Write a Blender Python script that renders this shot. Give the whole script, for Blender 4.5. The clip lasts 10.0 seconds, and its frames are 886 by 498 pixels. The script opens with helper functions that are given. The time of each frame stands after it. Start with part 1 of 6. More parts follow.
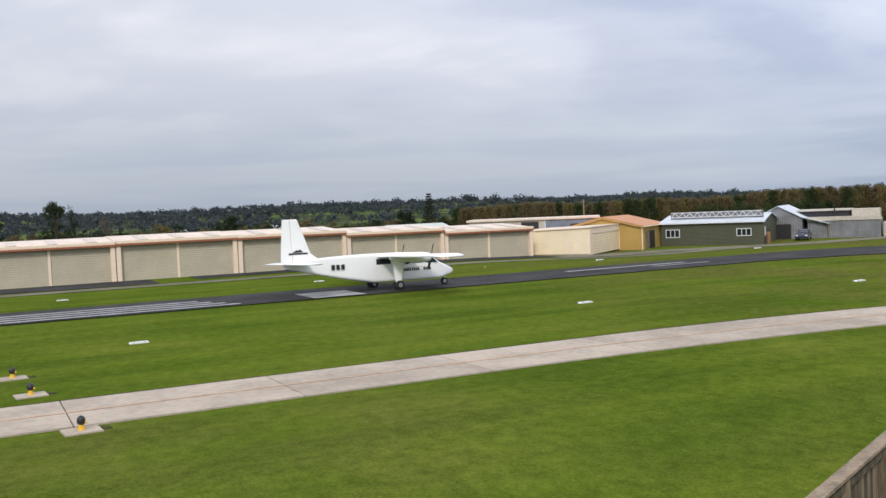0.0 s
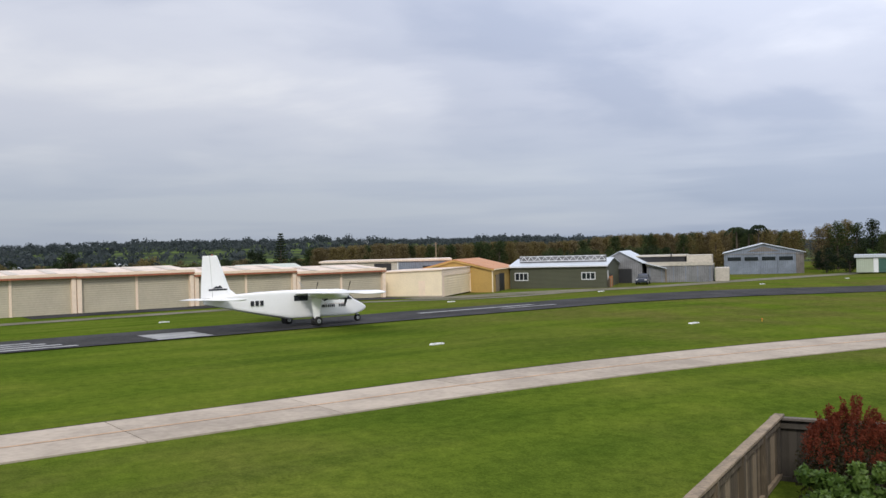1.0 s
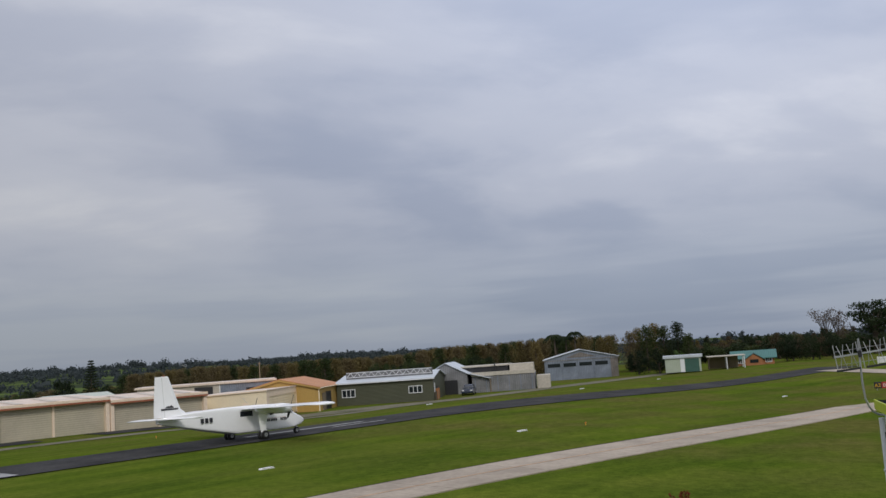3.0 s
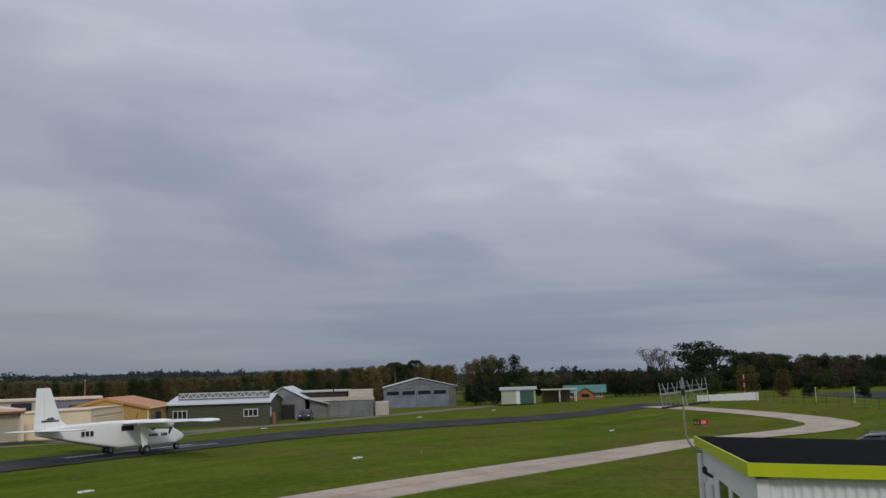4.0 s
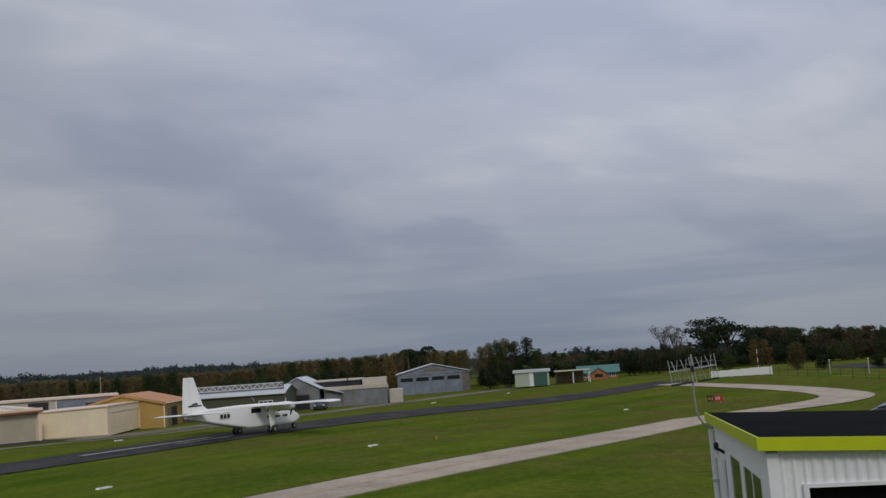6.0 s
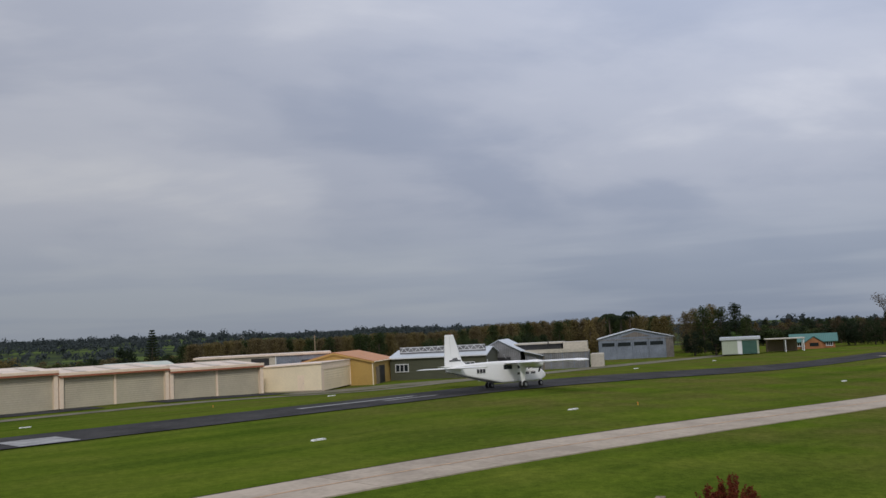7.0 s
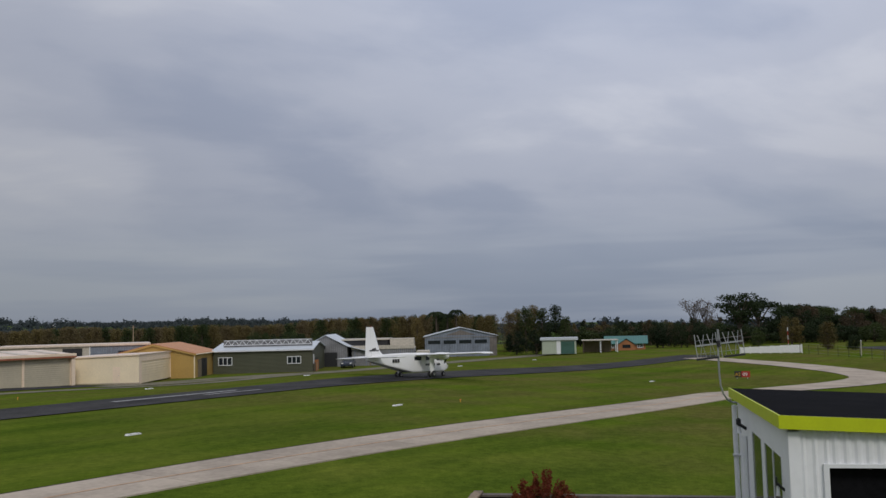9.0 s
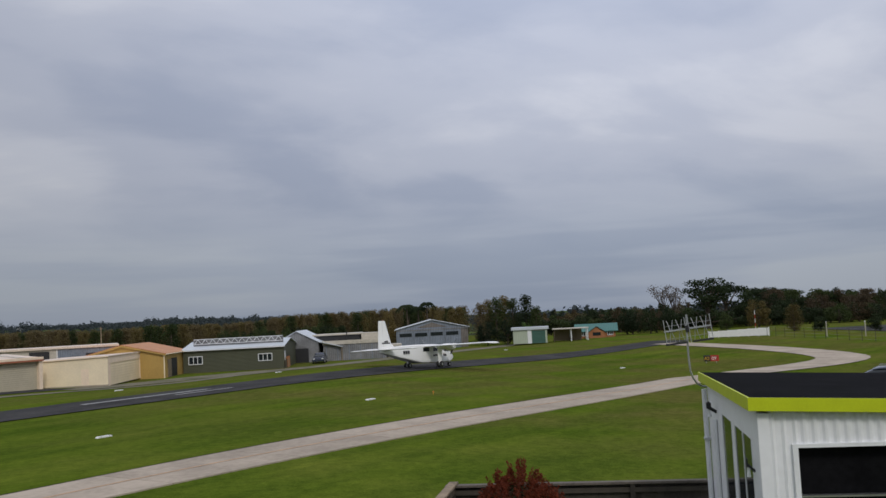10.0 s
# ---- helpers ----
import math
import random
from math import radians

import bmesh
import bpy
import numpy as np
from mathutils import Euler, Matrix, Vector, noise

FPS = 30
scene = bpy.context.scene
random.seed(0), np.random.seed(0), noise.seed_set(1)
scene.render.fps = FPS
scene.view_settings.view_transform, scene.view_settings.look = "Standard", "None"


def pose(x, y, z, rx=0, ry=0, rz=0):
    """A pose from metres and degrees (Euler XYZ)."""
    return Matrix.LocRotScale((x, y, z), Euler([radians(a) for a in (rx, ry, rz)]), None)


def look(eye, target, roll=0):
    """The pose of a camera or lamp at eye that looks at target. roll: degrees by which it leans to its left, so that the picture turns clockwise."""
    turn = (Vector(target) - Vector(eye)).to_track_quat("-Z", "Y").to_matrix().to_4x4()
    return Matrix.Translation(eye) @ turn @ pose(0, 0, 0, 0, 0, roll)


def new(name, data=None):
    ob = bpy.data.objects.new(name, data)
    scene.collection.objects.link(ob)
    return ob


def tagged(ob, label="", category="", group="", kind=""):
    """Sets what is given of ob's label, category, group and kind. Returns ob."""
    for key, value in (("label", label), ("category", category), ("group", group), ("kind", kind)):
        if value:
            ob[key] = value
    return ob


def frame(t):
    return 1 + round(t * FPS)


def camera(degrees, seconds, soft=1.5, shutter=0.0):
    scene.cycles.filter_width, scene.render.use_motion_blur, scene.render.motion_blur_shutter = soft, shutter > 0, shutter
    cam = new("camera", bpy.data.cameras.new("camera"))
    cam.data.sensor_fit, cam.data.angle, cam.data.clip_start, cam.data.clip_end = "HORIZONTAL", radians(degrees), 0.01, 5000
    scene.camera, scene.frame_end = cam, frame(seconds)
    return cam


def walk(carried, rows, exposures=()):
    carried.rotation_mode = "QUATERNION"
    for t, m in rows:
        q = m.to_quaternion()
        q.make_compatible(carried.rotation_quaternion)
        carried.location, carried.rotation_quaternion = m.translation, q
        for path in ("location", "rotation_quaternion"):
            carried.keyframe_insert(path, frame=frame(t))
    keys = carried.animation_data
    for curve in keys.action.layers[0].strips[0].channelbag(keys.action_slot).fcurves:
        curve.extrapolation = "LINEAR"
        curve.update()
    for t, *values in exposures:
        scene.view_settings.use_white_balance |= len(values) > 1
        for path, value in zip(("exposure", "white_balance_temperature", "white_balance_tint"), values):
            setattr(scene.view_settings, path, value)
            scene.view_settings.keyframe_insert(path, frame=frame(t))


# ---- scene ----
cam = camera(50.65, 10.0, soft=1.5)
PATH = [
    (0.0, pose(0.178, -0.091, 4.5, 87.54, 2.38, -27.11)),
    (0.5, pose(0.169, -0.108, 4.5, 88.47, 2.20, -32.54)),
    (1.0, pose(0.154, -0.112, 4.5, 89.77, 1.49, -36.09)),
    (1.5, pose(0.076, -0.065, 4.5, 92.33, 3.71, -40.81)),
    (2.0, pose(0.030, -0.026, 4.5, 93.20, 3.56, -40.61)),
    (2.5, pose(0.000, -0.000, 4.5, 94.19, 3.38, -40.83)),
    (3.0, pose(-0.021, 0.022, 4.5, 96.32, 4.03, -46.78)),
    (3.2, pose(-0.026, 0.031, 4.5, 97.23, 3.31, -49.84)),
    (4.3, pose(-0.031, 0.051, 4.5, 97.70, 2.09, -58.37)),
    (4.5, pose(-0.030, 0.052, 4.5, 98.28, 2.41, -59.92)),
    (5.0, pose(-0.028, 0.053, 4.5, 98.33, 3.68, -62.62)),
    (5.5, pose(-0.023, 0.044, 4.5, 98.51, 4.70, -62.51)),
    (6.0, pose(0.023, -0.033, 4.5, 96.57, 3.88, -55.68)),
    (6.2, pose(0.050, -0.062, 4.5, 94.76, 4.57, -51.03)),
    (7.3, pose(0.073, -0.068, 4.5, 95.29, 2.45, -42.88)),
    (7.5, pose(0.072, -0.070, 4.5, 95.01, 1.58, -44.24)),
    (8.0, pose(0.068, -0.074, 4.5, 95.13, 1.19, -47.35)),
    (8.5, pose(0.061, -0.079, 4.5, 95.94, 0.32, -52.21)),
    (9.0, pose(0.059, -0.081, 4.5, 94.43, 1.39, -53.94)),
    (9.5, pose(0.058, -0.081, 4.5, 93.55, 2.85, -54.48)),
    (10.0, pose(0.056, -0.083, 4.5, 93.90, 2.97, -55.72)),
]
walk(cam, PATH, [(0, 0.24), (1.0, 0.13), (1.5, -0.02), (2.0, -0.12), (2.5, -0.26), (3.2, -0.50), (4.5, -0.74), (5.5, -0.84), (6.2, -0.74), (7.5, -0.45), (8.5, -0.55), (9.0, -0.64), (9.5, -0.56), (10.0, -0.50)])


# ---- world and sun ----
def build_world():
    world = bpy.data.worlds.new("world")
    scene.world = world
    world.use_nodes = True
    nt = world.node_tree
    nt.nodes.clear()
    N, L = nt.nodes.new, nt.links.new
    out, bg = N("ShaderNodeOutputWorld"), N("ShaderNodeBackground")
    sky = N("ShaderNodeTexSky")
    sky.sky_type, sky.sun_disc = "NISHITA", False
    sky.sun_elevation, sky.sun_rotation = radians(42), radians(200)
    sky_dim = N("ShaderNodeMix")
    sky_dim.data_type, sky_dim.blend_type = "RGBA", "MULTIPLY"
    sky_dim.inputs["Factor"].default_value = 1
    L(sky.outputs[0], sky_dim.inputs[6])
    sky_dim.inputs[7].default_value = (0.1, 0.1, 0.1, 1)
    geo = N("ShaderNodeTexCoord")
    sep = N("ShaderNodeSeparateXYZ")
    L(geo.outputs["Generated"], sep.inputs[0])

    def math_node(op, a, b=None, clamp=False):
        n = N("ShaderNodeMath")
        n.operation, n.use_clamp = op, clamp
        for i, v in enumerate((a, b)):
            if v is None:
                continue
            if isinstance(v, (int, float)):
                n.inputs[i].default_value = v
            else:
                L(v, n.inputs[i])
        return n.outputs[0]

    def ramp(fac, stops):
        r = N("ShaderNodeValToRGB")
        r.color_ramp.interpolation = "EASE"
        while len(r.color_ramp.elements) < len(stops):
            r.color_ramp.elements.new(0.5)
        for e, (p, c) in zip(r.color_ramp.elements, stops):
            e.position, e.color = p, (*c, 1)
        L(fac, r.inputs[0])
        return r.outputs[0]

    # the cloud layer is a flat deck seen in perspective
    up = math_node("MAXIMUM", sep.outputs[2], 0.0)
    lift = math_node("ADD", up, 0.24)
    u, v = math_node("DIVIDE", sep.outputs[0], lift), math_node("DIVIDE", sep.outputs[1], lift)
    deck = N("ShaderNodeCombineXYZ")
    L(u, deck.inputs[0]), L(v, deck.inputs[1])
    turn = N("ShaderNodeVectorRotate")
    turn.rotation_type = "Z_AXIS"
    turn.inputs["Angle"].default_value = radians(35)
    L(deck.outputs[0], turn.inputs["Vector"])
    stretch = N("ShaderNodeMapping")
    stretch.inputs["Scale"].default_value = (0.55, 0.8, 1)
    stretch.inputs["Location"].default_value = (3.1, 1.7, 0.4)
    L(turn.outputs[0], stretch.inputs["Vector"])
    big, fine = N("ShaderNodeTexNoise"), N("ShaderNodeTexNoise")
    for n, sc, det, dist in ((big, 0.75, 4.0, 0.3), (fine, 2.2, 6.0, 0.3)):
        n.inputs["Scale"].default_value, n.inputs["Detail"].default_value = sc, det
        n.inputs["Roughness"].default_value = 0.52
        n.inputs["Distortion"].default_value = dist
        L(stretch.outputs[0], n.inputs["Vector"])
    mix = math_node("ADD", math_node("MULTIPLY", big.outputs[0], 0.6), math_node("MULTIPLY", fine.outputs[0], 0.4))
    cloud = ramp(mix, [(0.37, (0.40, 0.445, 0.57)), (0.46, (0.51, 0.545, 0.655)), (0.54, (0.63, 0.655, 0.745)), (0.64, (0.78, 0.79, 0.84))])
    # flatter bands low over the horizon
    low_map = N("ShaderNodeMapping")
    low_map.inputs["Scale"].default_value = (1.2, 1.2, 15)
    L(geo.outputs["Generated"], low_map.inputs["Vector"])
    bands = N("ShaderNodeTexNoise")
    bands.inputs["Scale"].default_value, bands.inputs["Detail"].default_value = 1.4, 4.0
    bands.inputs["Roughness"].default_value = 0.5
    L(low_map.outputs[0], bands.inputs["Vector"])
    band_colour = ramp(bands.outputs[0], [(0.38, (0.36, 0.425, 0.56)), (0.5, (0.46, 0.52, 0.64)), (0.62, (0.53, 0.585, 0.68))])
    low = ramp(up, [(0.02, (1, 1, 1)), (0.16, (0, 0, 0))])
    deck_mix = N("ShaderNodeMix")
    deck_mix.data_type = "RGBA"
    L(low, deck_mix.inputs[0]), L(cloud, deck_mix.inputs[6]), L(band_colour, deck_mix.inputs[7])
    # an overcast sky grows brighter towards the zenith
    gain = math_node("ADD", math_node("MULTIPLY", up, 1.12), 0.74)
    # the clouds are thinner over the end of the runway
    thin = N("ShaderNodeVectorMath")
    thin.operation = "DOT_PRODUCT"
    L(geo.outputs["Generated"], thin.inputs[0])
    thin.inputs[1].default_value = (0.83, 0.33, 0.45)
    glow = math_node("POWER", math_node("MAXIMUM", thin.outputs["Value"], 0.0), 7.0)
    gain = math_node("MULTIPLY", gain, math_node("ADD", math_node("MULTIPLY", glow, 0.60), 0.96))
    bright = N("ShaderNodeVectorMath")
    bright.operation = "SCALE"
    L(deck_mix.outputs[2], bright.inputs[0]), L(gain, bright.inputs["Scale"])
    total = N("ShaderNodeMix")
    total.data_type = "RGBA"
    total.inputs[0].default_value = 0.94
    L(sky_dim.outputs[2], total.inputs[6]), L(bright.outputs[0], total.inputs[7])
    L(total.outputs[2], bg.inputs["Color"])
    bg.inputs["Strength"].default_value = 1.0
    L(bg.outputs[0], out.inputs[0])
    lamp = bpy.data.lights.new("sun", "SUN")
    lamp.energy, lamp.angle, lamp.color = 1.5, radians(12), (1, 0.96, 0.9)
    ob = new("sun", lamp)
    ob.matrix_world = look((-25, -40, 60), (20, 20, 0))


build_world()


# ---- materials ----
def material(name, colour, rough=0.7, metal=0.0, spread=0.15, scale=3.0, bump=0.0, bump_scale=40.0, second=None, stretch=(1, 1, 1), per_object=0.0, coat=0.0):
    """A surface with variation at two scales: broad patches and fine grain."""
    m = bpy.data.materials.new(name)
    m.use_nodes = True
    nt = m.node_tree
    N, L = nt.nodes.new, nt.links.new
    bsdf = nt.nodes["Principled BSDF"]
    bsdf.inputs["Roughness"].default_value, bsdf.inputs["Metallic"].default_value = rough, metal
    bsdf.inputs["Coat Weight"].default_value = coat
    tc, mp = N("ShaderNodeTexCoord"), N("ShaderNodeMapping")
    mp.inputs["Scale"].default_value = stretch
    L(tc.outputs["Object"], mp.inputs["Vector"])
    a, b = N("ShaderNodeTexNoise"), N("ShaderNodeTexNoise")
    for n, sc, det in ((a, scale, 4.0), (b, scale * 9, 5.0)):
        n.inputs["Scale"].default_value, n.inputs["Detail"].default_value = sc, det
        L(mp.outputs[0], n.inputs["Vector"])
    add = N("ShaderNodeMath")
    add.operation = "MULTIPLY_ADD"
    L(a.outputs[0], add.inputs[0])
    add.inputs[1].default_value = 0.6
    half = N("ShaderNodeMath")
    half.operation = "MULTIPLY"
    L(b.outputs[0], half.inputs[0])
    half.inputs[1].default_value = 0.4
    L(half.outputs[0], add.inputs[2])
    fac = add.outputs[0]
    if per_object:
        info = N("ShaderNodeObjectInfo")
        po = N("ShaderNodeMath")
        po.operation = "MULTIPLY_ADD"
        L(info.outputs["Random"], po.inputs[0])
        po.inputs[1].default_value = per_object
        L(fac, po.inputs[2])
        sub = N("ShaderNodeMath")
        sub.operation = "SUBTRACT"
        L(po.outputs[0], sub.inputs[0])
        sub.inputs[1].default_value = per_object / 2
        fac = sub.outputs[0]
    r = N("ShaderNodeValToRGB")
    lo = [max(0, c * (1 - spread)) for c in colour]
    hi = second or [min(1, c * (1 + spread)) for c in colour]
    r.color_ramp.elements[0].position, r.color_ramp.elements[1].position = 0.36, 0.64
    r.color_ramp.elements[0].color, r.color_ramp.elements[1].color = (*lo, 1), (*hi, 1)
    L(fac, r.inputs[0])
    L(r.outputs[0], bsdf.inputs["Base Color"])
    if bump:
        c = N("ShaderNodeTexNoise")
        c.inputs["Scale"].default_value, c.inputs["Detail"].default_value = bump_scale, 4
        L(mp.outputs[0], c.inputs["Vector"])
        bp = N("ShaderNodeBump")
        bp.inputs["Strength"].default_value, bp.inputs["Distance"].default_value = bump, 0.02
        L(c.outputs[0], bp.inputs["Height"])
        L(bp.outputs[0], bsdf.inputs["Normal"])
    return m


def ribbed(name, colour, pitch, axis, rough=0.5, depth=0.012, spread=0.08, metal=0.0):
    """Sheet metal with ribs pressed across the given axis."""
    m = material(name, colour, rough, metal, spread, 0.6)
    nt = m.node_tree
    N, L = nt.nodes.new, nt.links.new
    tc, sep, mul, sn, bp = N("ShaderNodeTexCoord"), N("ShaderNodeSeparateXYZ"), N("ShaderNodeMath"), N("ShaderNodeMath"), N("ShaderNodeBump")
    L(tc.outputs["Object"], sep.inputs[0])
    mul.operation, sn.operation = "MULTIPLY", "SINE"
    mul.inputs[1].default_value = 2 * math.pi / pitch
    L(sep.outputs["XYZ".index(axis)], mul.inputs[0])
    L(mul.outputs[0], sn.inputs[0])
    bp.inputs["Strength"].default_value, bp.inputs["Distance"].default_value = 1.0, depth
    L(sn.outputs[0], bp.inputs["Height"])
    L(bp.outputs[0], nt.nodes["Principled BSDF"].inputs["Normal"])
    return m


def grass_material():
    m = bpy.data.materials.new("grass")
    m.use_nodes = True
    nt = m.node_tree
    N, L = nt.nodes.new, nt.links.new
    bsdf = nt.nodes["Principled BSDF"]
    bsdf.inputs["Roughness"].default_value = 1.0
    bsdf.inputs["Specular IOR Level"].default_value = 0.0
    tc = N("ShaderNodeTexCoord")

    def noise(scale, detail, stretch=(1, 1, 1), rough=0.55):
        mp, n = N("ShaderNodeMapping"), N("ShaderNodeTexNoise")
        mp.inputs["Scale"].default_value = stretch
        n.inputs["Scale"].default_value, n.inputs["Detail"].default_value, n.inputs["Roughness"].default_value = scale, detail, rough
        L(tc.outputs["Object"], mp.inputs["Vector"]), L(mp.outputs[0], n.inputs["Vector"])
        return n.outputs[0]

    def ramp(fac, stops):
        r = N("ShaderNodeValToRGB")
        while len(r.color_ramp.elements) < len(stops):
            r.color_ramp.elements.new(0.5)
        for e, (p, c) in zip(r.color_ramp.elements, stops):
            e.position, e.color = p, (*c, 1)
        L(fac, r.inputs[0])
        return r.outputs[0]

    def blend(kind, fac, a, b):
        n = N("ShaderNodeMix")
        n.data_type, n.blend_type = "RGBA", kind
        if isinstance(fac, float):
            n.inputs[0].default_value = fac
        else:
            L(fac, n.inputs[0])
        L(a, n.inputs[6]), L(b, n.inputs[7])
        return n.outputs[2]

    patches = ramp(noise(0.16, 5), [(0.35, (0.082, 0.128, 0.017)), (0.5, (0.100, 0.145, 0.020)), (0.68, (0.128, 0.162, 0.028))])
    swathes = ramp(noise(0.5, 3, (0.1, 1, 1)), [(0.36, (0.78, 0.82, 0.82)), (0.64, (1.14, 1.10, 1.02))])
    tufts = ramp(noise(2.6, 6, rough=0.7), [(0.3, (0.6, 0.64, 0.6)), (0.7, (1.3, 1.25, 1.15))])
    blades = ramp(noise(16, 4, rough=0.75), [(0.3, (0.62, 0.66, 0.6)), (0.7, (1.3, 1.26, 1.2))])
    c = blend("MULTIPLY", 1.0, patches, swathes)
    dry = ramp(noise(0.13, 6), [(0.38, (0, 0, 0)), (0.62, (0.85, 0.85, 0.85))])
    plan, dry_end, dry_part = N("ShaderNodeSeparateXYZ"), N("ShaderNodeMapRange"), N("ShaderNodeMath")
    L(tc.outputs["Object"], plan.inputs[0])
    dry_end.inputs["From Min"].default_value, dry_end.inputs["From Max"].default_value = 24, 46
    dry_end.inputs["To Min"].default_value = 0.1
    L(plan.outputs[0], dry_end.inputs["Value"])
    # the lawn this side of the taxiway is yellowed as well
    lawn, most = N("ShaderNodeMapRange"), N("ShaderNodeMath")
    lawn.inputs["From Min"].default_value, lawn.inputs["From Max"].default_value = 22.5, 20.5
    lawn.inputs["To Max"].default_value = 0.8
    L(plan.outputs[1], lawn.inputs["Value"])
    most.operation = "MAXIMUM"
    near, both = N("ShaderNodeMapRange"), N("ShaderNodeMath")
    near.inputs["From Min"].default_value, near.inputs["From Max"].default_value = 13, 5
    L(plan.outputs[0], near.inputs["Value"])
    both.operation = "MULTIPLY"
    L(lawn.outputs[0], both.inputs[0]), L(near.outputs[0], both.inputs[1])
    L(both.outputs[0], most.inputs[0]), L(dry_end.outputs[0], most.inputs[1])
    dry_part.operation = "MULTIPLY"
    L(dry, dry_part.inputs[0]), L(most.outputs[0], dry_part.inputs[1])
    dry = dry_part.outputs[0]
    straw = ramp(noise(0.9, 5), [(0.35, (0.098, 0.102, 0.028)), (0.65, (0.142, 0.128, 0.045))])
    c = blend("MIX", dry, c, straw)
    c = blend("MULTIPLY", 0.8, c, tufts)
    c = blend("MULTIPLY", 0.95, c, blades)
    flat, length, outside = N("ShaderNodeVectorMath"), N("ShaderNodeVectorMath"), N("ShaderNodeMapRange")
    flat.operation, length.operation = "MULTIPLY", "LENGTH"
    flat.inputs[1].default_value = (1, 1, 0)
    L(tc.outputs["Object"], flat.inputs[0]), L(flat.outputs[0], length.inputs[0])
    outside.inputs["From Min"].default_value, outside.inputs["From Max"].default_value = 230, 420
    L(length.outputs["Value"], outside.inputs["Value"])
    country = ramp(noise(0.011, 4), [(0.42, (0.046, 0.060, 0.036)), (0.52, (0.064, 0.084, 0.038)), (0.60, (0.105, 0.145, 0.045))])
    c = blend("MIX", outside.outputs[0], c, country)
    L(c, bsdf.inputs["Base Color"])
    bp = N("ShaderNodeBump")
    bp.inputs["Strength"].default_value, bp.inputs["Distance"].default_value = 0.7, 0.08
    L(noise(9, 5, rough=0.7), bp.inputs["Height"]), L(bp.outputs[0], bsdf.inputs["Normal"])
    return m


GRASS = grass_material()
ASPHALT = material("asphalt", (0.036, 0.035, 0.035), 0.95, spread=0.3, scale=0.35, bump=0.4, second=(0.064, 0.062, 0.061))
CONCRETE = material("concrete", (0.40, 0.338, 0.270), 0.85, spread=0.2, scale=0.5, bump=0.3, per_object=0.12)
GRAVEL = material("gravel", (0.10, 0.10, 0.045), 0.95, spread=0.2, scale=0.35, bump=0.5, second=(0.20, 0.175, 0.12))
LINE_WHITE = material("line_white", (0.28, 0.28, 0.275), 0.85, spread=0.4, scale=1.2)
LINE_YELLOW = material("line_yellow", (0.48, 0.31, 0.185), 0.8, spread=0.25, scale=2.0)
MARKER_WHITE = material("marker_white", (0.80, 0.80, 0.78), 0.6, spread=0.06)
PLANE_WHITE = material("plane_white", (0.93, 0.925, 0.91), 0.30, spread=0.025, scale=0.8, coat=0.3)
PLANE_GREY = material("plane_grey", (0.45, 0.46, 0.47), 0.4)
DARK = material("dark", (0.02, 0.02, 0.022), 0.5)
BLACK_PAINT = material("black_paint", (0.02, 0.02, 0.025), 0.5)
RUBBER = material("rubber", (0.018, 0.018, 0.018), 0.85)
STEEL = material("steel", (0.5, 0.5, 0.5), 0.35, 0.9)
GLASS_DARK = material("dark_glass", (0.02, 0.025, 0.03), 0.06, spread=0.05)
GLASS_DARK.node_tree.nodes["Principled BSDF"].inputs["Specular IOR Level"].default_value = 0.45
CREAM = material("cream_cladding", (0.86, 0.73, 0.52), 0.6, spread=0.07, scale=0.5)
CREAM_LIGHT = material("cream_trim", (0.88, 0.71, 0.54), 0.6, spread=0.06)
ROOF_CREAM = ribbed("cream_roof", (0.74, 0.61, 0.50), 0.3, "X", 0.5, spread=0.14)
RED_TRIM = material("red_brown_trim", (0.36, 0.12, 0.06), 0.6, spread=0.15)
DOOR_BEIGE = ribbed("beige_roller", (0.50, 0.445, 0.33), 0.22, "Z", 0.6, 0.007)
DOOR_CREAM = ribbed("cream_roller", (0.84, 0.70, 0.48), 0.3, "Z", 0.55, 0.006)
OCHRE = material("ochre_cladding", (0.47, 0.30, 0.085), 0.65, spread=0.1, scale=0.5)
ORANGE_ROOF = ribbed("orange_roof", (0.50, 0.23, 0.10), 0.35, "Y", 0.6)
GREEN_WALL = ribbed("olive_boards", (0.075, 0.078, 0.045), 0.18, "Z", 0.65, 0.012)
WHITE_ROOF = ribbed("white_roof", (0.56, 0.60, 0.64), 0.35, "X", 0.5)
PALE_GREEN_ROOF = ribbed("pale_green_roof", (0.50, 0.54, 0.47), 0.3, "X", 0.5)
WHITE_FRAME = material("white_frame", (0.78, 0.79, 0.80), 0.5, spread=0.05)
TIN_GREY = ribbed("grey_tin", (0.205, 0.205, 0.21), 0.3, "X", 0.6, 0.02, 0.3)
TIN_BLUE = ribbed("blue_grey_tin", (0.20, 0.23, 0.28), 0.3, "X", 0.5, 0.02, 0.2)
TIN_STAINED = ribbed("stained_tin", (0.17, 0.15, 0.135), 0.3, "X", 0.6, 0.02, 0.3)
BUFF = material("buff_cladding", (0.50, 0.455, 0.38), 0.7, spread=0.15)
SHED_GREEN = ribbed("pale_green_tin", (0.42, 0.47, 0.37), 0.3, "X", 0.5)
DOOR_GREEN = ribbed("dark_green_roller", (0.03, 0.10, 0.075), 0.2, "Z", 0.5)
TEAL_ROOF = ribbed("teal_roof", (0.04, 0.15, 0.13), 0.3, "X", 0.5)
BRICK_ORANGE = material("orange_brick", (0.36, 0.15, 0.06), 0.8, spread=0.2, scale=2)
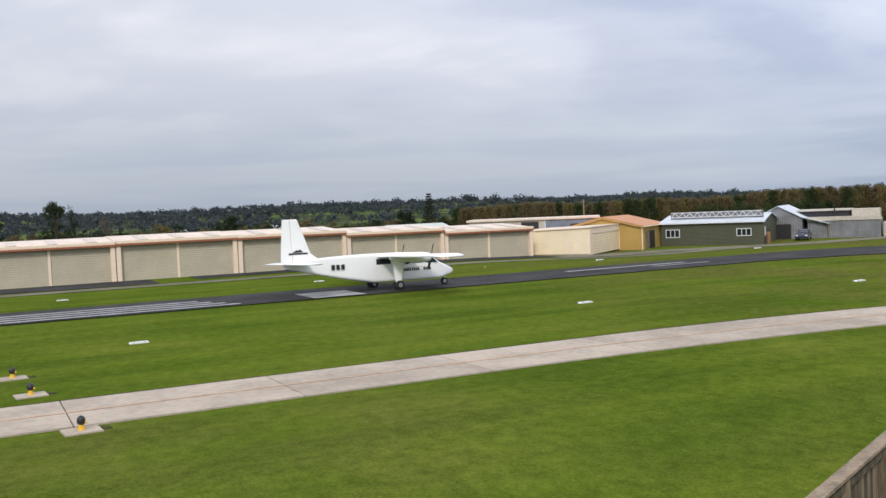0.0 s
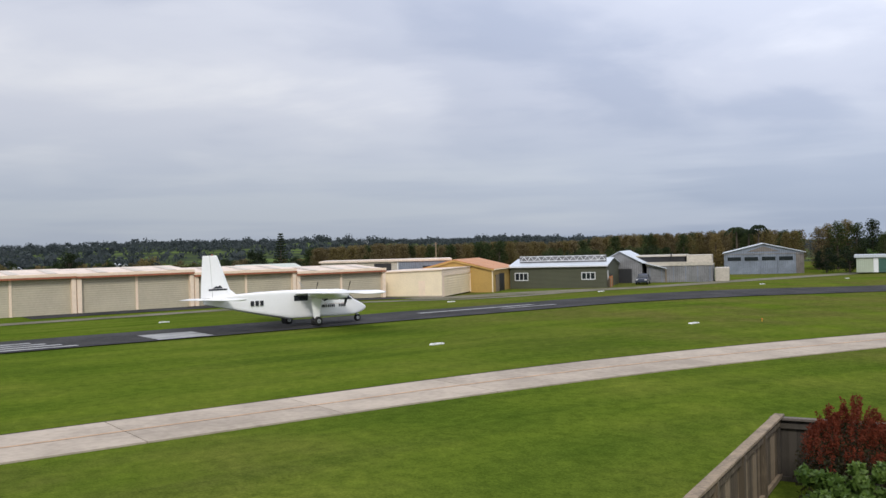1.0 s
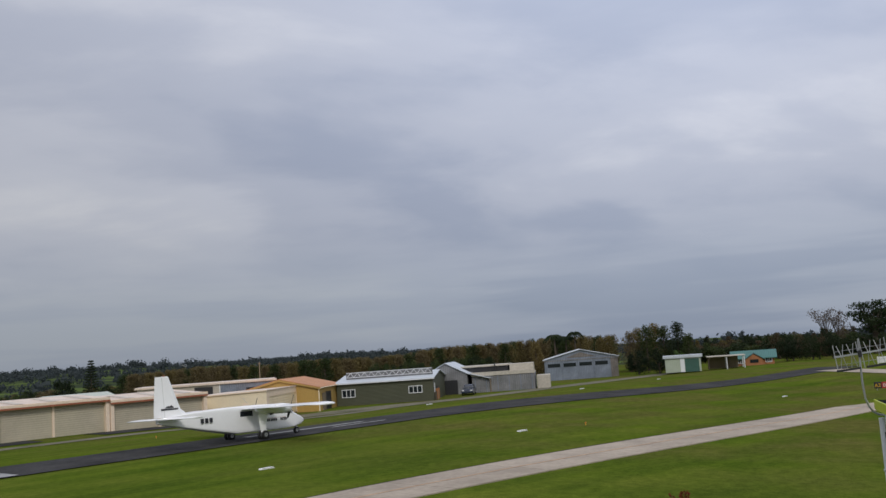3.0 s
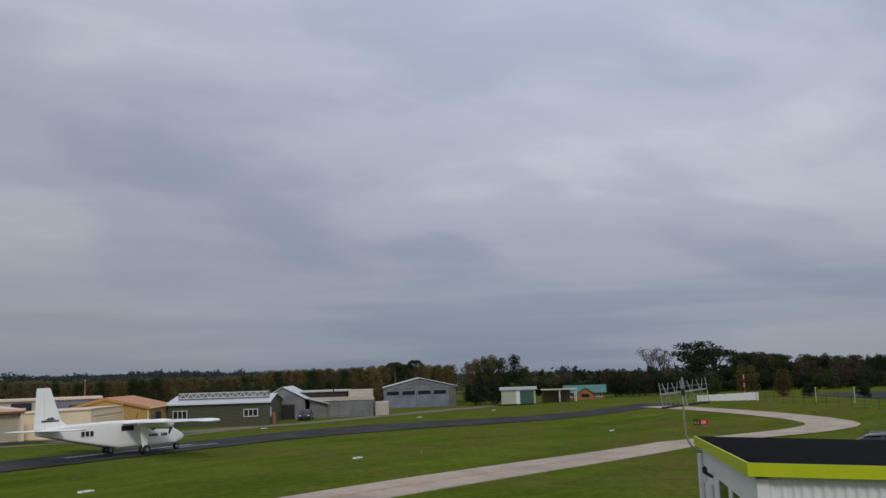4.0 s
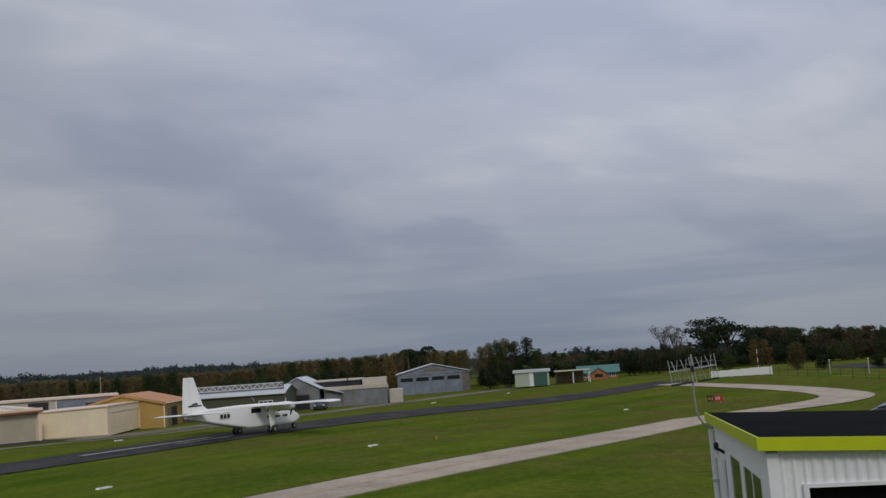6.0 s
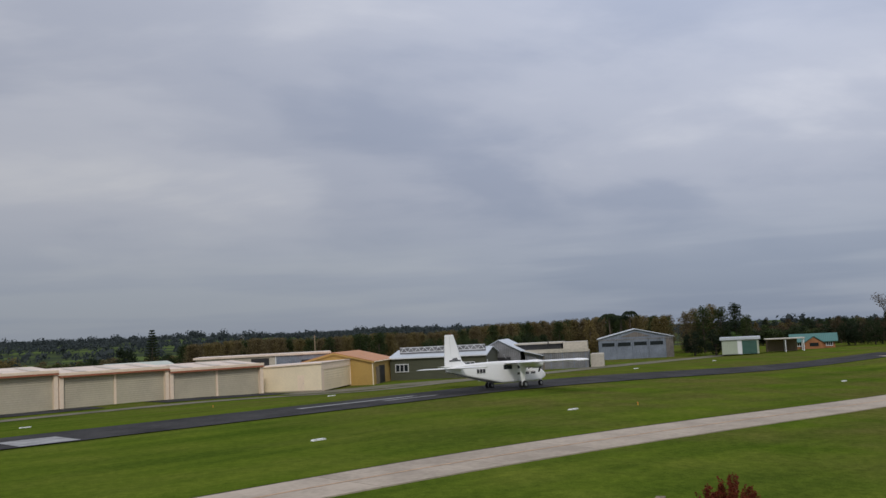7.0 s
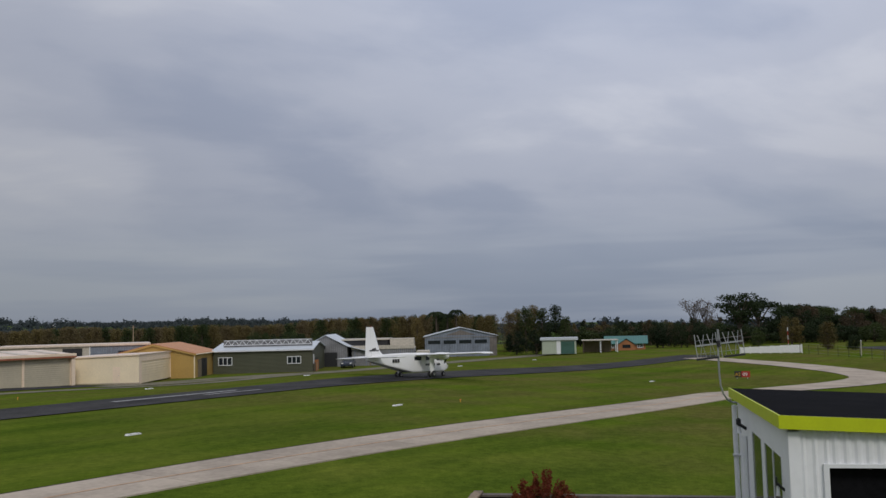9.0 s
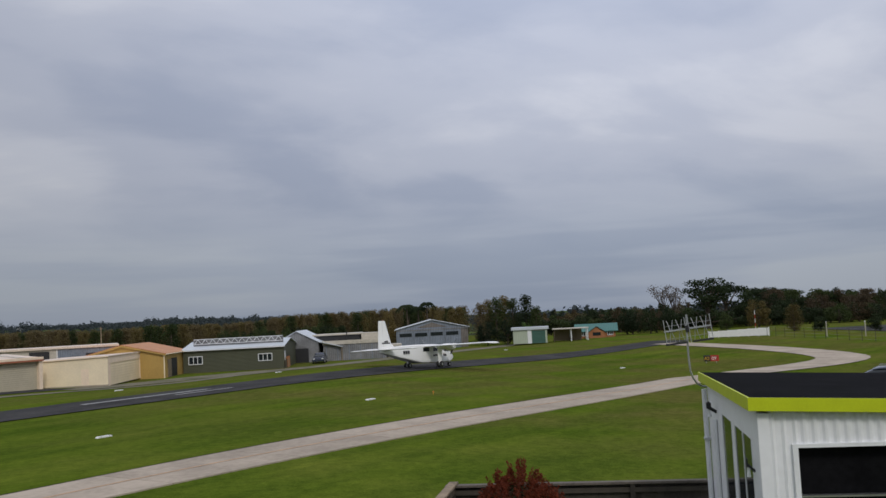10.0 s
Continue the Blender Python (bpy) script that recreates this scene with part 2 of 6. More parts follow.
KIOSK_WHITE = material("kiosk_white", (0.83, 0.835, 0.85), 0.5, spread=0.05, scale=0.8)
LIME = material("lime_paint", (0.50, 0.58, 0.005), 0.45, spread=0.06)
# black of the kiosk roof, and of the painted shade in its opening
ROOF_AND_SHADE_BLACK = material("black_membrane_and_shade", (0.008, 0.008, 0.009), 1.0, spread=0.35, scale=1.2, bump=0.3)
GALV = material("galvanised", (0.50, 0.51, 0.52), 0.4, 0.7)
TIMBER = material("weathered_timber", (0.19, 0.145, 0.095), 0.85, spread=0.5, scale=1.2, bump=0.4, stretch=(6, 6, 0.7), per_object=0.45)
# dark-stained boards, with the back fence run's shade put into the colour
TIMBER_DARK_SHADED = material("dark_shaded_timber", (0.055, 0.046, 0.036), 0.85, spread=0.3, scale=1.2, bump=0.3, stretch=(6, 6, 0.7), per_object=0.25)
SOIL = material("soil_edge", (0.045, 0.045, 0.02), 1.0, spread=0.4, scale=3.0)
ROOF_PATCH = material("roof_patch", (0.60, 0.53, 0.45), 0.6, spread=0.15)
for m in (ROOF_AND_SHADE_BLACK, ASPHALT, CONCRETE, SOIL):
    m.node_tree.nodes["Principled BSDF"].inputs["Specular IOR Level"].default_value = 0.12
ROOF_AND_SHADE_BLACK.node_tree.nodes["Principled BSDF"].inputs["Specular IOR Level"].default_value = 0.04
TIMBER_CAP = material("timber_cap", (0.25, 0.19, 0.125), 0.85, spread=0.45, scale=2.0, bump=0.3)
TIMBER_RAIL = material("grey_rail", (0.13, 0.11, 0.09), 0.9, spread=0.3, scale=2.0, bump=0.3)
BARK = material("bark", (0.09, 0.07, 0.05), 0.9, spread=0.3, scale=4)


def leaf(name, dark, light, rough=0.75):
    m = bpy.data.materials.new(name)
    m.use_nodes = True
    nt = m.node_tree
    N, L = nt.nodes.new, nt.links.new
    bsdf = nt.nodes["Principled BSDF"]
    bsdf.inputs["Roughness"].default_value = rough
    bsdf.inputs["Specular IOR Level"].default_value = 0.25
    geo, info, add, r = N("ShaderNodeNewGeometry"), N("ShaderNodeObjectInfo"), N("ShaderNodeMath"), N("ShaderNodeValToRGB")
    add.operation = "MULTIPLY_ADD"
    L(info.outputs["Random"], add.inputs[0])
    add.inputs[1].default_value = 0.6
    sc = N("ShaderNodeMath")
    sc.operation = "MULTIPLY"
    L(geo.outputs["Random Per Island"], sc.inputs[0])
    sc.inputs[1].default_value = 0.4
    L(sc.outputs[0], add.inputs[2])
    r.color_ramp.elements[0].color, r.color_ramp.elements[1].color = (*dark, 1), (*light, 1)
    L(add.outputs[0], r.inputs[0])
    L(r.outputs[0], bsdf.inputs["Base Color"])
    # thin leaves let some of the light through
    through_leaf, both = N("ShaderNodeBsdfTranslucent"), N("ShaderNodeMixShader")
    both.inputs[0].default_value = 0.4
    L(r.outputs[0], through_leaf.inputs["Color"])
    L(bsdf.outputs[0], both.inputs[1]), L(through_leaf.outputs[0], both.inputs[2])
    L(both.outputs[0], nt.nodes["Material Output"].inputs["Surface"])
    return m


LEAF_DARK = leaf("leaf_dark", (0.012, 0.022, 0.010), (0.035, 0.052, 0.018))
LEAF_GREEN = leaf("leaf_green", (0.030, 0.050, 0.014), (0.075, 0.095, 0.028))
LEAF_AUTUMN = leaf("leaf_autumn", (0.150, 0.120, 0.045), (0.225, 0.165, 0.060))
LEAF_BROWN = leaf("leaf_brown", (0.115, 0.092, 0.045), (0.170, 0.130, 0.060))
LEAF_RUSSET = leaf("leaf_russet", (0.062, 0.046, 0.027), (0.100, 0.072, 0.038))
LEAF_GOLD = leaf("leaf_gold", (0.105, 0.082, 0.028), (0.150, 0.115, 0.040))
LEAF_RED = leaf("leaf_red", (0.10, 0.024, 0.011), (0.28, 0.058, 0.024))
LEAF_SHRUB = leaf("leaf_shrub", (0.018, 0.032, 0.009), (0.055, 0.030, 0.012))
LEAF_BUSH = leaf("leaf_bush", (0.045, 0.095, 0.018), (0.20, 0.29, 0.06), 0.4)
# distance haze is put into this colour as a cool, paler tint
LEAF_FAR_HAZE = leaf("leaf_far_haze", (0.046, 0.058, 0.062), (0.068, 0.084, 0.084))
TWIG = leaf("bare_twigs", (0.11, 0.09, 0.075), (0.20, 0.17, 0.14))


# ---- mesh helpers ----
def part(name, bm, mat, parent=None, label="", smooth=False):
    me = bpy.data.meshes.new(name)
    bm.to_mesh(me)
    bm.free()
    if smooth:
        for p in me.polygons:
            p.use_smooth = True
    for x in mat if isinstance(mat, (list, tuple)) else (mat,):
        me.materials.append(x)
    ob = new(name, me)
    ob.parent = parent
    if label:
        ob["label"] = label
    return ob


def empty(name, x, y, z, turn=0.0):
    ob = new(name)
    ob.matrix_basis = pose(x, y, z, 0, 0, turn)
    return ob


def add_box(bm, x0, x1, y0, y1, z0, z1, bevel=0.0):
    v = [bm.verts.new((x, y, z)) for x in (x0, x1) for y in (y0, y1) for z in (z0, z1)]
    faces = [bm.faces.new([v[i] for i in f]) for f in ((0, 1, 3, 2), (4, 6, 7, 5), (0, 4, 5, 1), (2, 3, 7, 6), (0, 2, 6, 4), (1, 5, 7, 3))]
    if bevel:
        edges = list({e for f in faces for e in f.edges})
        bmesh.ops.bevel(bm, geom=edges, offset=bevel, segments=2, affect="EDGES", clamp_overlap=True)
    return bm


def box(x0, x1, y0, y1, z0, z1, bevel=0.0):
    return add_box(bmesh.new(), x0, x1, y0, y1, z0, z1, bevel)


def prism(outline, y0, y1):
    """An outline in x and z, pushed from y0 to y1."""
    bm = bmesh.new()
    a = [bm.verts.new((x, y0, z)) for x, z in outline]
    b = [bm.verts.new((x, y1, z)) for x, z in outline]
    bm.faces.new(a), bm.faces.new(b[::-1])
    n = len(outline)
    for i in range(n):
        bm.faces.new((a[i], b[i], b[(i + 1) % n], a[(i + 1) % n]))
    bmesh.ops.recalc_face_normals(bm, faces=bm.faces)
    return bm


def add_tube(bm, p, q, r0, r1, n=8, cap=True):
    p, q = Vector(p), Vector(q)
    d = (q - p).normalized()
    s = d.cross((0, 0, 1) if abs(d.z) < 0.9 else (1, 0, 0)).normalized()
    t = d.cross(s)
    rings = []
    for c, r in ((p, r0), (q, r1)):
        rings.append([bm.verts.new(c + r * (math.cos(2 * math.pi * i / n) * s + math.sin(2 * math.pi * i / n) * t)) for i in range(n)])
    for i in range(n):
        bm.faces.new((rings[0][i], rings[0][(i + 1) % n], rings[1][(i + 1) % n], rings[1][i]))
    if cap:
        bm.faces.new(rings[0][::-1]), bm.faces.new(rings[1])
    return bm


def tube(p, q, r0, r1=None, n=8):
    return add_tube(bmesh.new(), p, q, r0, r0 if r1 is None else r1, n)


def loft(sections, cap=True):
    """Rings of points, all of one count, joined one to the next."""
    bm = bmesh.new()
    rings = [[bm.verts.new(p) for p in ring] for ring in sections]
    n = len(rings[0])
    for a, b in zip(rings, rings[1:]):
        for i in range(n):
            bm.faces.new((a[i], a[(i + 1) % n], b[(i + 1) % n], b[i]))
    if cap:
        bm.faces.new(rings[0][::-1]), bm.faces.new(rings[-1])
    bmesh.ops.recalc_face_normals(bm, faces=bm.faces)
    return bm


# ---- the lie of the land ----
def ease(v):
    v = min(1.0, max(0.0, v))
    return v * v * (3 - 2 * v)


def land(x, y):
    """Height of the ground: level by the runway, falling off to the hangars, the far end and the valley, then hills."""
    fall = ease((x - (1.3 * max(y, 0) - 15)) / 60)
    back = ease((y - 54) / 30)
    z = -1.3 * fall - 1.3 * back * (1 - fall) - 0.45 * ease((17 - y) / 9) * (1 - fall) - 0.65 * ease((y - 62) / 28) * ease((x - 45) / 30) * ease((170 - x) / 30)
    r = math.hypot(x, y)
    if r > 130:
        az = math.degrees(math.atan2(y, x))
        right = ease((38 - az) / 20)
        z -= 5.0 * ease((r - 150) / 250) * ease((y - 90) / 120) * (1 - right) + 3.0 * ease((r - 170) / 250) * right
        hill = ease((r - 420) / 1500)
        if hill > 0:
            crest = float(np.interp(az, (-40, 0, 20, 32, 42, 60, 75, 90, 130), (-45, -45, -26, -6, 9, 19, 24, 31, 28)))
            crest += 3 * math.sin(az * 0.12 + 1) + 3 * math.sin(az * 0.29) + 8 * noise.noise((x / 420, y / 420, 3))
            z += hill * crest + 4 * ease((r - 300) / 400) * noise.noise((x / 160, y / 160, 0))
    return z


def draped(name, xs, ys, lift, mat):
    """A sheet over the land on a grid."""
    bm = bmesh.new()
    grid = [[bm.verts.new((x, y, land(x, y) + lift)) for y in ys] for x in xs]
    for i in range(len(xs) - 1):
        for j in range(len(ys) - 1):
            bm.faces.new((grid[i][j], grid[i + 1][j], grid[i + 1][j + 1], grid[i][j + 1]))
    return part(name, bm, mat, smooth=True)


def steps(a, b, d):
    n = max(1, int(math.ceil((b - a) / d)))
    return [a + (b - a) * i / n for i in range(n + 1)]


def build_ground():
    far = [180, 210, 250, 300, 360, 430, 510, 600, 700, 820, 960, 1120, 1300, 1500, 1750, 2050, 2400, 2900, 3600, 4600]
    xs = [-v for v in far[::-1]] + [-150, -120, -90, -70] + steps(-55, 165, 2.5) + [175] + far
    ys = [-v for v in far[::-1]] + [-140, -90, -60, -40] + steps(-30, 145, 2.5) + [160] + far
    ob = draped("ground", xs, ys, 0.0, GRASS)
    tagged(ob, "mown green airfield grass with yellow patches", "grass", kind="structure")


def ribbon(name, line, width, lift, mat, dense=2.0, start=None):
    """A strip of ground along a line of plan points; start: its width at the first point, where that differs."""
    pts = [Vector(p) for p in line]
    fine = []
    for i in range(len(pts) - 1):
        p0, p1, p2, p3 = pts[max(i - 1, 0)], pts[i], pts[i + 1], pts[min(i + 2, len(pts) - 1)]
        n = max(2, int((p2 - p1).length / dense))
        for k in range(n):
            t = k / n
            fine.append(0.5 * (2 * p1 + (p2 - p0) * t + (2 * p0 - 5 * p1 + 4 * p2 - p3) * t * t + (3 * p1 - p0 - 3 * p2 + p3) * t ** 3))
    fine.append(pts[-1])
    bm = bmesh.new()
    rows = []
    for i, p in enumerate(fine):
        d = (fine[min(i + 1, len(fine) - 1)] - fine[max(i - 1, 0)]).normalized()
        side = Vector((-d.y, d.x))
        row = []
        for k in range(5):
            wide = width if start is None else start + (width - start) * ease(4 * i / len(fine))
            q = p + side * wide * (k / 4 - 0.5)
            if k in (0, 4):
                q += side * 0.12 * noise.noise((q.x * 0.9, q.y * 0.9, 1))
            row.append(bm.verts.new((q.x, q.y, land(q.x, q.y) + lift)))
        rows.append(row)
    for a, b in zip(rows, rows[1:]):
        for k in range(4):
            bm.faces.new((a[k], b[k], b[k + 1], a[k + 1]))
    bmesh.ops.recalc_face_normals(bm, faces=bm.faces)
    return part(name, bm, mat, smooth=True)


RUN_Y, TAXI_Y = 50.0, 23.65


def build_pavings():
    tagged(ribbon("runway", [(-60, RUN_Y), (0, RUN_Y), (60, RUN_Y), (133, RUN_Y)], 6.4, 0.05, ASPHALT), "worn dark asphalt runway with white markings", "runway", kind="structure")
    loop = [(66, TAXI_Y), (73, 21.6), (80, 18.6), (87.5, 17.6), (95, 20.6), (104, 27.2), (112, 34.5), (119, 42), (124, 47.5)]
    tagged(ribbon("loop_taxiway", loop, 4.5, 0.052, CONCRETE, start=3.4), "pale concrete taxiway curving round to the runway end", "taxiway", kind="structure")
    tagged(ribbon("verge", [(-30, TAXI_Y + 1.78), (20, TAXI_Y + 1.78), (66, TAXI_Y + 1.78)], 0.2, 0.03, SOIL), "strip of bare dark soil beside the taxiway", "verge", kind="structure")
    tagged(ribbon("apron", [(-30, 92), (16, 92)], 7, 0.05, ASPHALT), "dark asphalt apron before the hangars", "apron", kind="structure")
    tagged(ribbon("apron", [(20, 93.2), (40, 93.0)], 4.6, 0.05, ASPHALT), "dark asphalt apron before the hangars", "apron", kind="structure")
    tagged(ribbon("apron", [(46, 92.5), (62, 93)], 5.0, 0.05, ASPHALT), "dark asphalt apron before the hangars", "apron", kind="structure")
    tagged(ribbon("gravel_track", [(-30, 86.5), (10, 86.0), (40, 86.5), (64, 85), (84, 87), (104, 85), (140, 82)], 2.6, 0.04, GRAVEL), "grey gravel track along the hangars", "track", kind="structure")
    tagged(ribbon("gravel_track", [(60, 90), (80, 91), (98, 86), (120, 86), (146, 84)], 5.5, 0.045, GRAVEL), "pale gravel yard before the sheds", "track", kind="structure")
    tagged(ribbon("car_park", [(100, -14), (137, 10), (167, 32)], 14, 0.04, ASPHALT), "dark asphalt car park beyond the field", "car park", kind="structure")


def paint(name, x0, x1, y0, y1, mat, label, lift=0.075):
    bm = bmesh.new()
    xs = steps(x0, x1, 2.0)
    rows = [[bm.verts.new((x, y, land(x, y) + lift)) for y in (y0, y1)] for x in xs]
    for a, b in zip(rows, rows[1:]):
        bm.faces.new((a[0], b[0], b[1], a[1]))
    return tagged(part(name, bm, mat), label, "marking", kind="structure")


def build_markings():
    for k in range(4):
        y = RUN_Y - 2.75 + k * 1.05
        paint("threshold_stripe", -22, 12.6 - 0.5 * k, y, y + 0.55, LINE_WHITE, "white threshold stripe painted on asphalt")
    paint("threshold_bar", 16.4, 19.4, RUN_Y - 3.1, RUN_Y + 0.3, LINE_WHITE, "broad white bar painted across the runway")
    paint("centre_stripe", 35, 45, RUN_Y + 0.3, RUN_Y + 0.9, LINE_WHITE, "white centre stripe painted on asphalt")
    paint("centre_stripe", 41, 46, RUN_Y - 0.9, RUN_Y - 0.5, LINE_WHITE, "white centre stripe painted on asphalt")


build_ground()
build_pavings()
build_markings()


# ---- the aeroplane ----
def oval(x, z0, z1, w, corner=-1.6, n=44):
    """A rounded box section of a fuselage at x."""
    pts = []
    cz, hz = (z0 + z1) / 2, (z1 - z0) / 2
    for i in range(n):
        a = 2 * math.pi * i / n
        c, s = math.cos(a), math.sin(a)
        e = 2 / (2 + 3 * (1 - corner))
        pts.append((x, w * math.copysign(abs(c) ** e, c), cz + hz * math.copysign(abs(s) ** e, s)))
    return pts


def airfoil(chord, thick, n=9):
    """An outline in chordwise x (nose at 0, tail at -chord) and z."""
    up, low = [], []
    for i in range(n):
        t = (i / (n - 1)) ** 1.6
        h = 5 * thick * chord * (0.2969 * math.sqrt(t) - 0.126 * t - 0.3516 * t * t + 0.2843 * t ** 3 - 0.1015 * t ** 4)
        up.append((-t * chord, h * 1.25))
        low.append((-t * chord, -h * 0.75))
    return up + low[-2:0:-1]


def build_wheel(parent, x, y, r, w):
    hub = part("wheel", tube((0, -w * 0.55, 0), (0, w * 0.55, 0), r * 0.45, n=14), STEEL, parent)
    hub.matrix_basis = pose(x, y, r)
    bm = bmesh.new()
    ring = []
    for i in range(20):
        a = 2 * math.pi * i / 20
        row = []
        for rr, yy in ((r * 0.45, -w / 2), (r * 0.85, -w / 2), (r, -w * 0.25), (r, w * 0.25), (r * 0.85, w / 2), (r * 0.45, w / 2)):
            row.append(bm.verts.new((rr * math.cos(a), yy, rr * math.sin(a))))
        ring.append(row)
    for i in range(20):
        a, b = ring[i], ring[(i + 1) % 20]
        for k in range(5):
            bm.faces.new((a[k], b[k], b[k + 1], a[k + 1]))
    bmesh.ops.recalc_face_normals(bm, faces=bm.faces)
    part("tyre", bm, RUBBER, hub, "black rubber tyre", smooth=True)
    part("hub_cap", tube((0, -w * 0.6, 0), (0, w * 0.6, 0), r * 0.16, n=6), DARK, hub, "dark six-sided hub cap")
    return hub


def build_aeroplane():
    ob = empty("aeroplane", 20, RUN_Y, 0.05)
    tagged(ob, "white twin-engined high-wing propeller aeroplane taxiing on the runway", "aeroplane")
    stations = [(4.44, 0.79, 0.87, 0.04, 0.8), (4.34, 0.71, 0.96, 0.14, 0.6), (4.05, 0.60, 1.11, 0.29, 0.2), (3.65, 0.51, 1.27, 0.44, -0.4), (3.38, 0.47, 1.37, 0.51),
                (3.3, 0.46, 1.41, 0.53), (2.75, 0.43, 1.84, 0.58), (2.3, 0.42, 2.0, 0.6), (0.9, 0.42, 2.05, 0.6), (-0.9, 0.42, 2.06, 0.6),
                (-1.2, 0.47, 2.06, 0.6), (-2.4, 0.70, 2.03, 0.57), (-3.75, 0.98, 1.97, 0.45), (-5.05, 1.28, 1.86, 0.28), (-5.95, 1.48, 1.76, 0.12)]
    part("fuselage", loft([oval(*s) for s in stations]), PLANE_WHITE, ob, "glossy white slab-sided fuselage", smooth=True)
    # wings
    for side in (1, -1):
        rings = []
        for y, chord, z, nose in ((0.0, 2.05, 1.85, 1.35), (3.0, 2.05, 1.85, 1.35), (6.7, 2.03, 1.85, 1.35), (7.25, 1.75, 1.83, 1.2), (7.47, 1.2, 1.79, 0.95)):
            rings.append([(nose + px, side * y, z + pz) for px, pz in airfoil(chord, 0.085)])
        part("wing", loft(rings), PLANE_WHITE, ob, "white straight wing", smooth=True)
        bm = prism([(-0.27, 0), (-0.31, 0.012), (-0.01, 0.075), (0.02, 0.06)], 3.6 * side, 6.6 * side)
        bmesh.ops.translate(bm, vec=(-0.4, 0, 1.81), verts=bm.verts)
        part("aileron", bm, PLANE_WHITE, ob)
        # engine
        eng = part("nacelle", loft([oval(x, 1.76 - h, 1.76 + h * 0.8, w, 0.7, 16) for x, h, w in ((1.98, 0.17, 0.22), (1.86, 0.28, 0.36), (1.35, 0.35, 0.40), (0.7, 0.33, 0.38), (0.1, 0.22, 0.28), (-0.5, 0.08, 0.12))]), PLANE_WHITE, ob, "white engine cowling", smooth=True)
        eng.location = (0, side * 1.9, 0)
        part("air_intake", box(1.92, 1.995, -0.17, 0.17, 1.68, 1.80, 0.02), DARK, eng, "dark cowling intake")
        part("exhaust", tube((0.6, -0.2, 1.5), (0.35, -0.22, 1.42), 0.05), DARK, eng)
        # propeller
        prop = part("propeller", tube((0, 0, 0), (0.26, 0, 0), 0.12, 0.03, 12), PLANE_GREY, ob, "grey spinner with two black blades")
        prop.matrix_basis = pose(1.99, side * 1.9, 1.76)
        for s in (1, -1):
            bm = loft([[(0.06 + w * math.cos(tw), s * w * math.sin(tw), s * z), (0.06 + 0.012, -0.012 * s, s * z), (0.06 - w * math.cos(tw), -s * w * math.sin(tw), s * z), (0.06 - 0.012, 0.012 * s, s * z)] for z, w, tw in ((0.08, 0.05, 0.9), (0.4, 0.075, 0.75), (0.65, 0.065, 0.55), (0.8, 0.025, 0.4))])
            part("blade", bm, BLACK_PAINT, prop, "black propeller blade")
        # landing gear leg: a broad fairing under the nacelle
        part("gear_leg", loft([[(x0, side * (1.8 + dy), z), (x0 - 0.1, side * (1.8 + dy) + 0.09, z), (x1, side * (1.8 + dy), z), (x0 - 0.1, side * (1.8 + dy) - 0.09, z)] for z, x0, x1, dy in ((1.84, 0.42, -0.3, 0.05), (1.1, 0.34, -0.26, 0.0), (0.5, 0.25, -0.18, 0.0), (0.27, 0.12, -0.08, 0.0))]), PLANE_WHITE, ob, "white faired landing gear leg")
        part("axle", tube((0, side * 1.55, 0.25), (0, side * 2.05, 0.25), 0.05), STEEL, ob)
        part("flap_hinge", box(-0.1, 0.5, side * 3.3 - 0.03, side * 3.3 + 0.03, 1.89, 1.99), PLANE_WHITE, ob)
        part("tailplane", loft([[(-4.72 - abs(y) * 0.06 + px, side * y, 1.70 + pz) for px, pz in airfoil(1.35 - 0.04 * y, 0.10)] for y in (0.0, 1.6, 3.05, 3.26)]), PLANE_WHITE, ob, "white tailplane", smooth=True)
        part("elevator_gap", box(-5.58, -5.56, side * 0.4 if side > 0 else -3.0, 3.0 if side > 0 else -0.4, 1.735, 1.752), PLANE_GREY, ob)
        part("cabin_window", box(-0.75, 0.15, side * 0.598 - 0.012, side * 0.598 + 0.012, 1.42, 1.74, 0.006), GLASS_DARK, ob, "dark cabin window")
        part("cabin_window", box(0.75, 1.75, side * 0.598 - 0.012, side * 0.598 + 0.012, 1.42, 1.74, 0.006), GLASS_DARK, ob, "dark cabin window")
        bm = prism([(2.2, 1.38), (3.16, 1.38), (2.76, 1.72), (2.2, 1.80)], side * 0.53, side * 0.598)
        part("cockpit_window", bm, GLASS_DARK, ob, "dark cockpit side window")
        # registration mark as three plain bars, and the lettering on the nose as plain bars
        for k in range(3):
            x = -3.42 + k * 0.28 if side < 0 else -2.68 - k * 0.28
            wall = side * (0.585 + 0.085 * (x + 0.22 + 2.4))
            part("registration_bar", box(x, x + 0.18, wall - 0.05, wall + 0.012, 1.28, 1.55), BLACK_PAINT, ob, "black upright bar on the fuselage side")
        for x0, count in ((0.7, 4), (1.18, 2), (1.46, 4), (2.2, 4)):
            for k in range(count):
                x = x0 + 0.125 * k
                part("lettering_bar", box(x, x + 0.085, side * 0.588 - 0.03, side * (0.594 if x < 2 else 0.586), 0.97, 1.13), BLACK_PAINT, ob, "dark lettering shown as plain bars")
        part("cheat_line", box(1.2, 2.6, side * 0.592 - 0.013, side * 0.592 + 0.011, 1.16, 1.172), RED_TRIM, ob)
        # tail emblem: a low dark peak over a bar
        bm = prism([(-5.45, 2.34), (-4.85, 2.34), (-5.03, 2.5), (-5.14, 2.43), (-5.24, 2.46)], side * 0.07, side * 0.095)
        part("tail_emblem", bm, BLACK_PAINT, ob, "small dark mountain emblem")
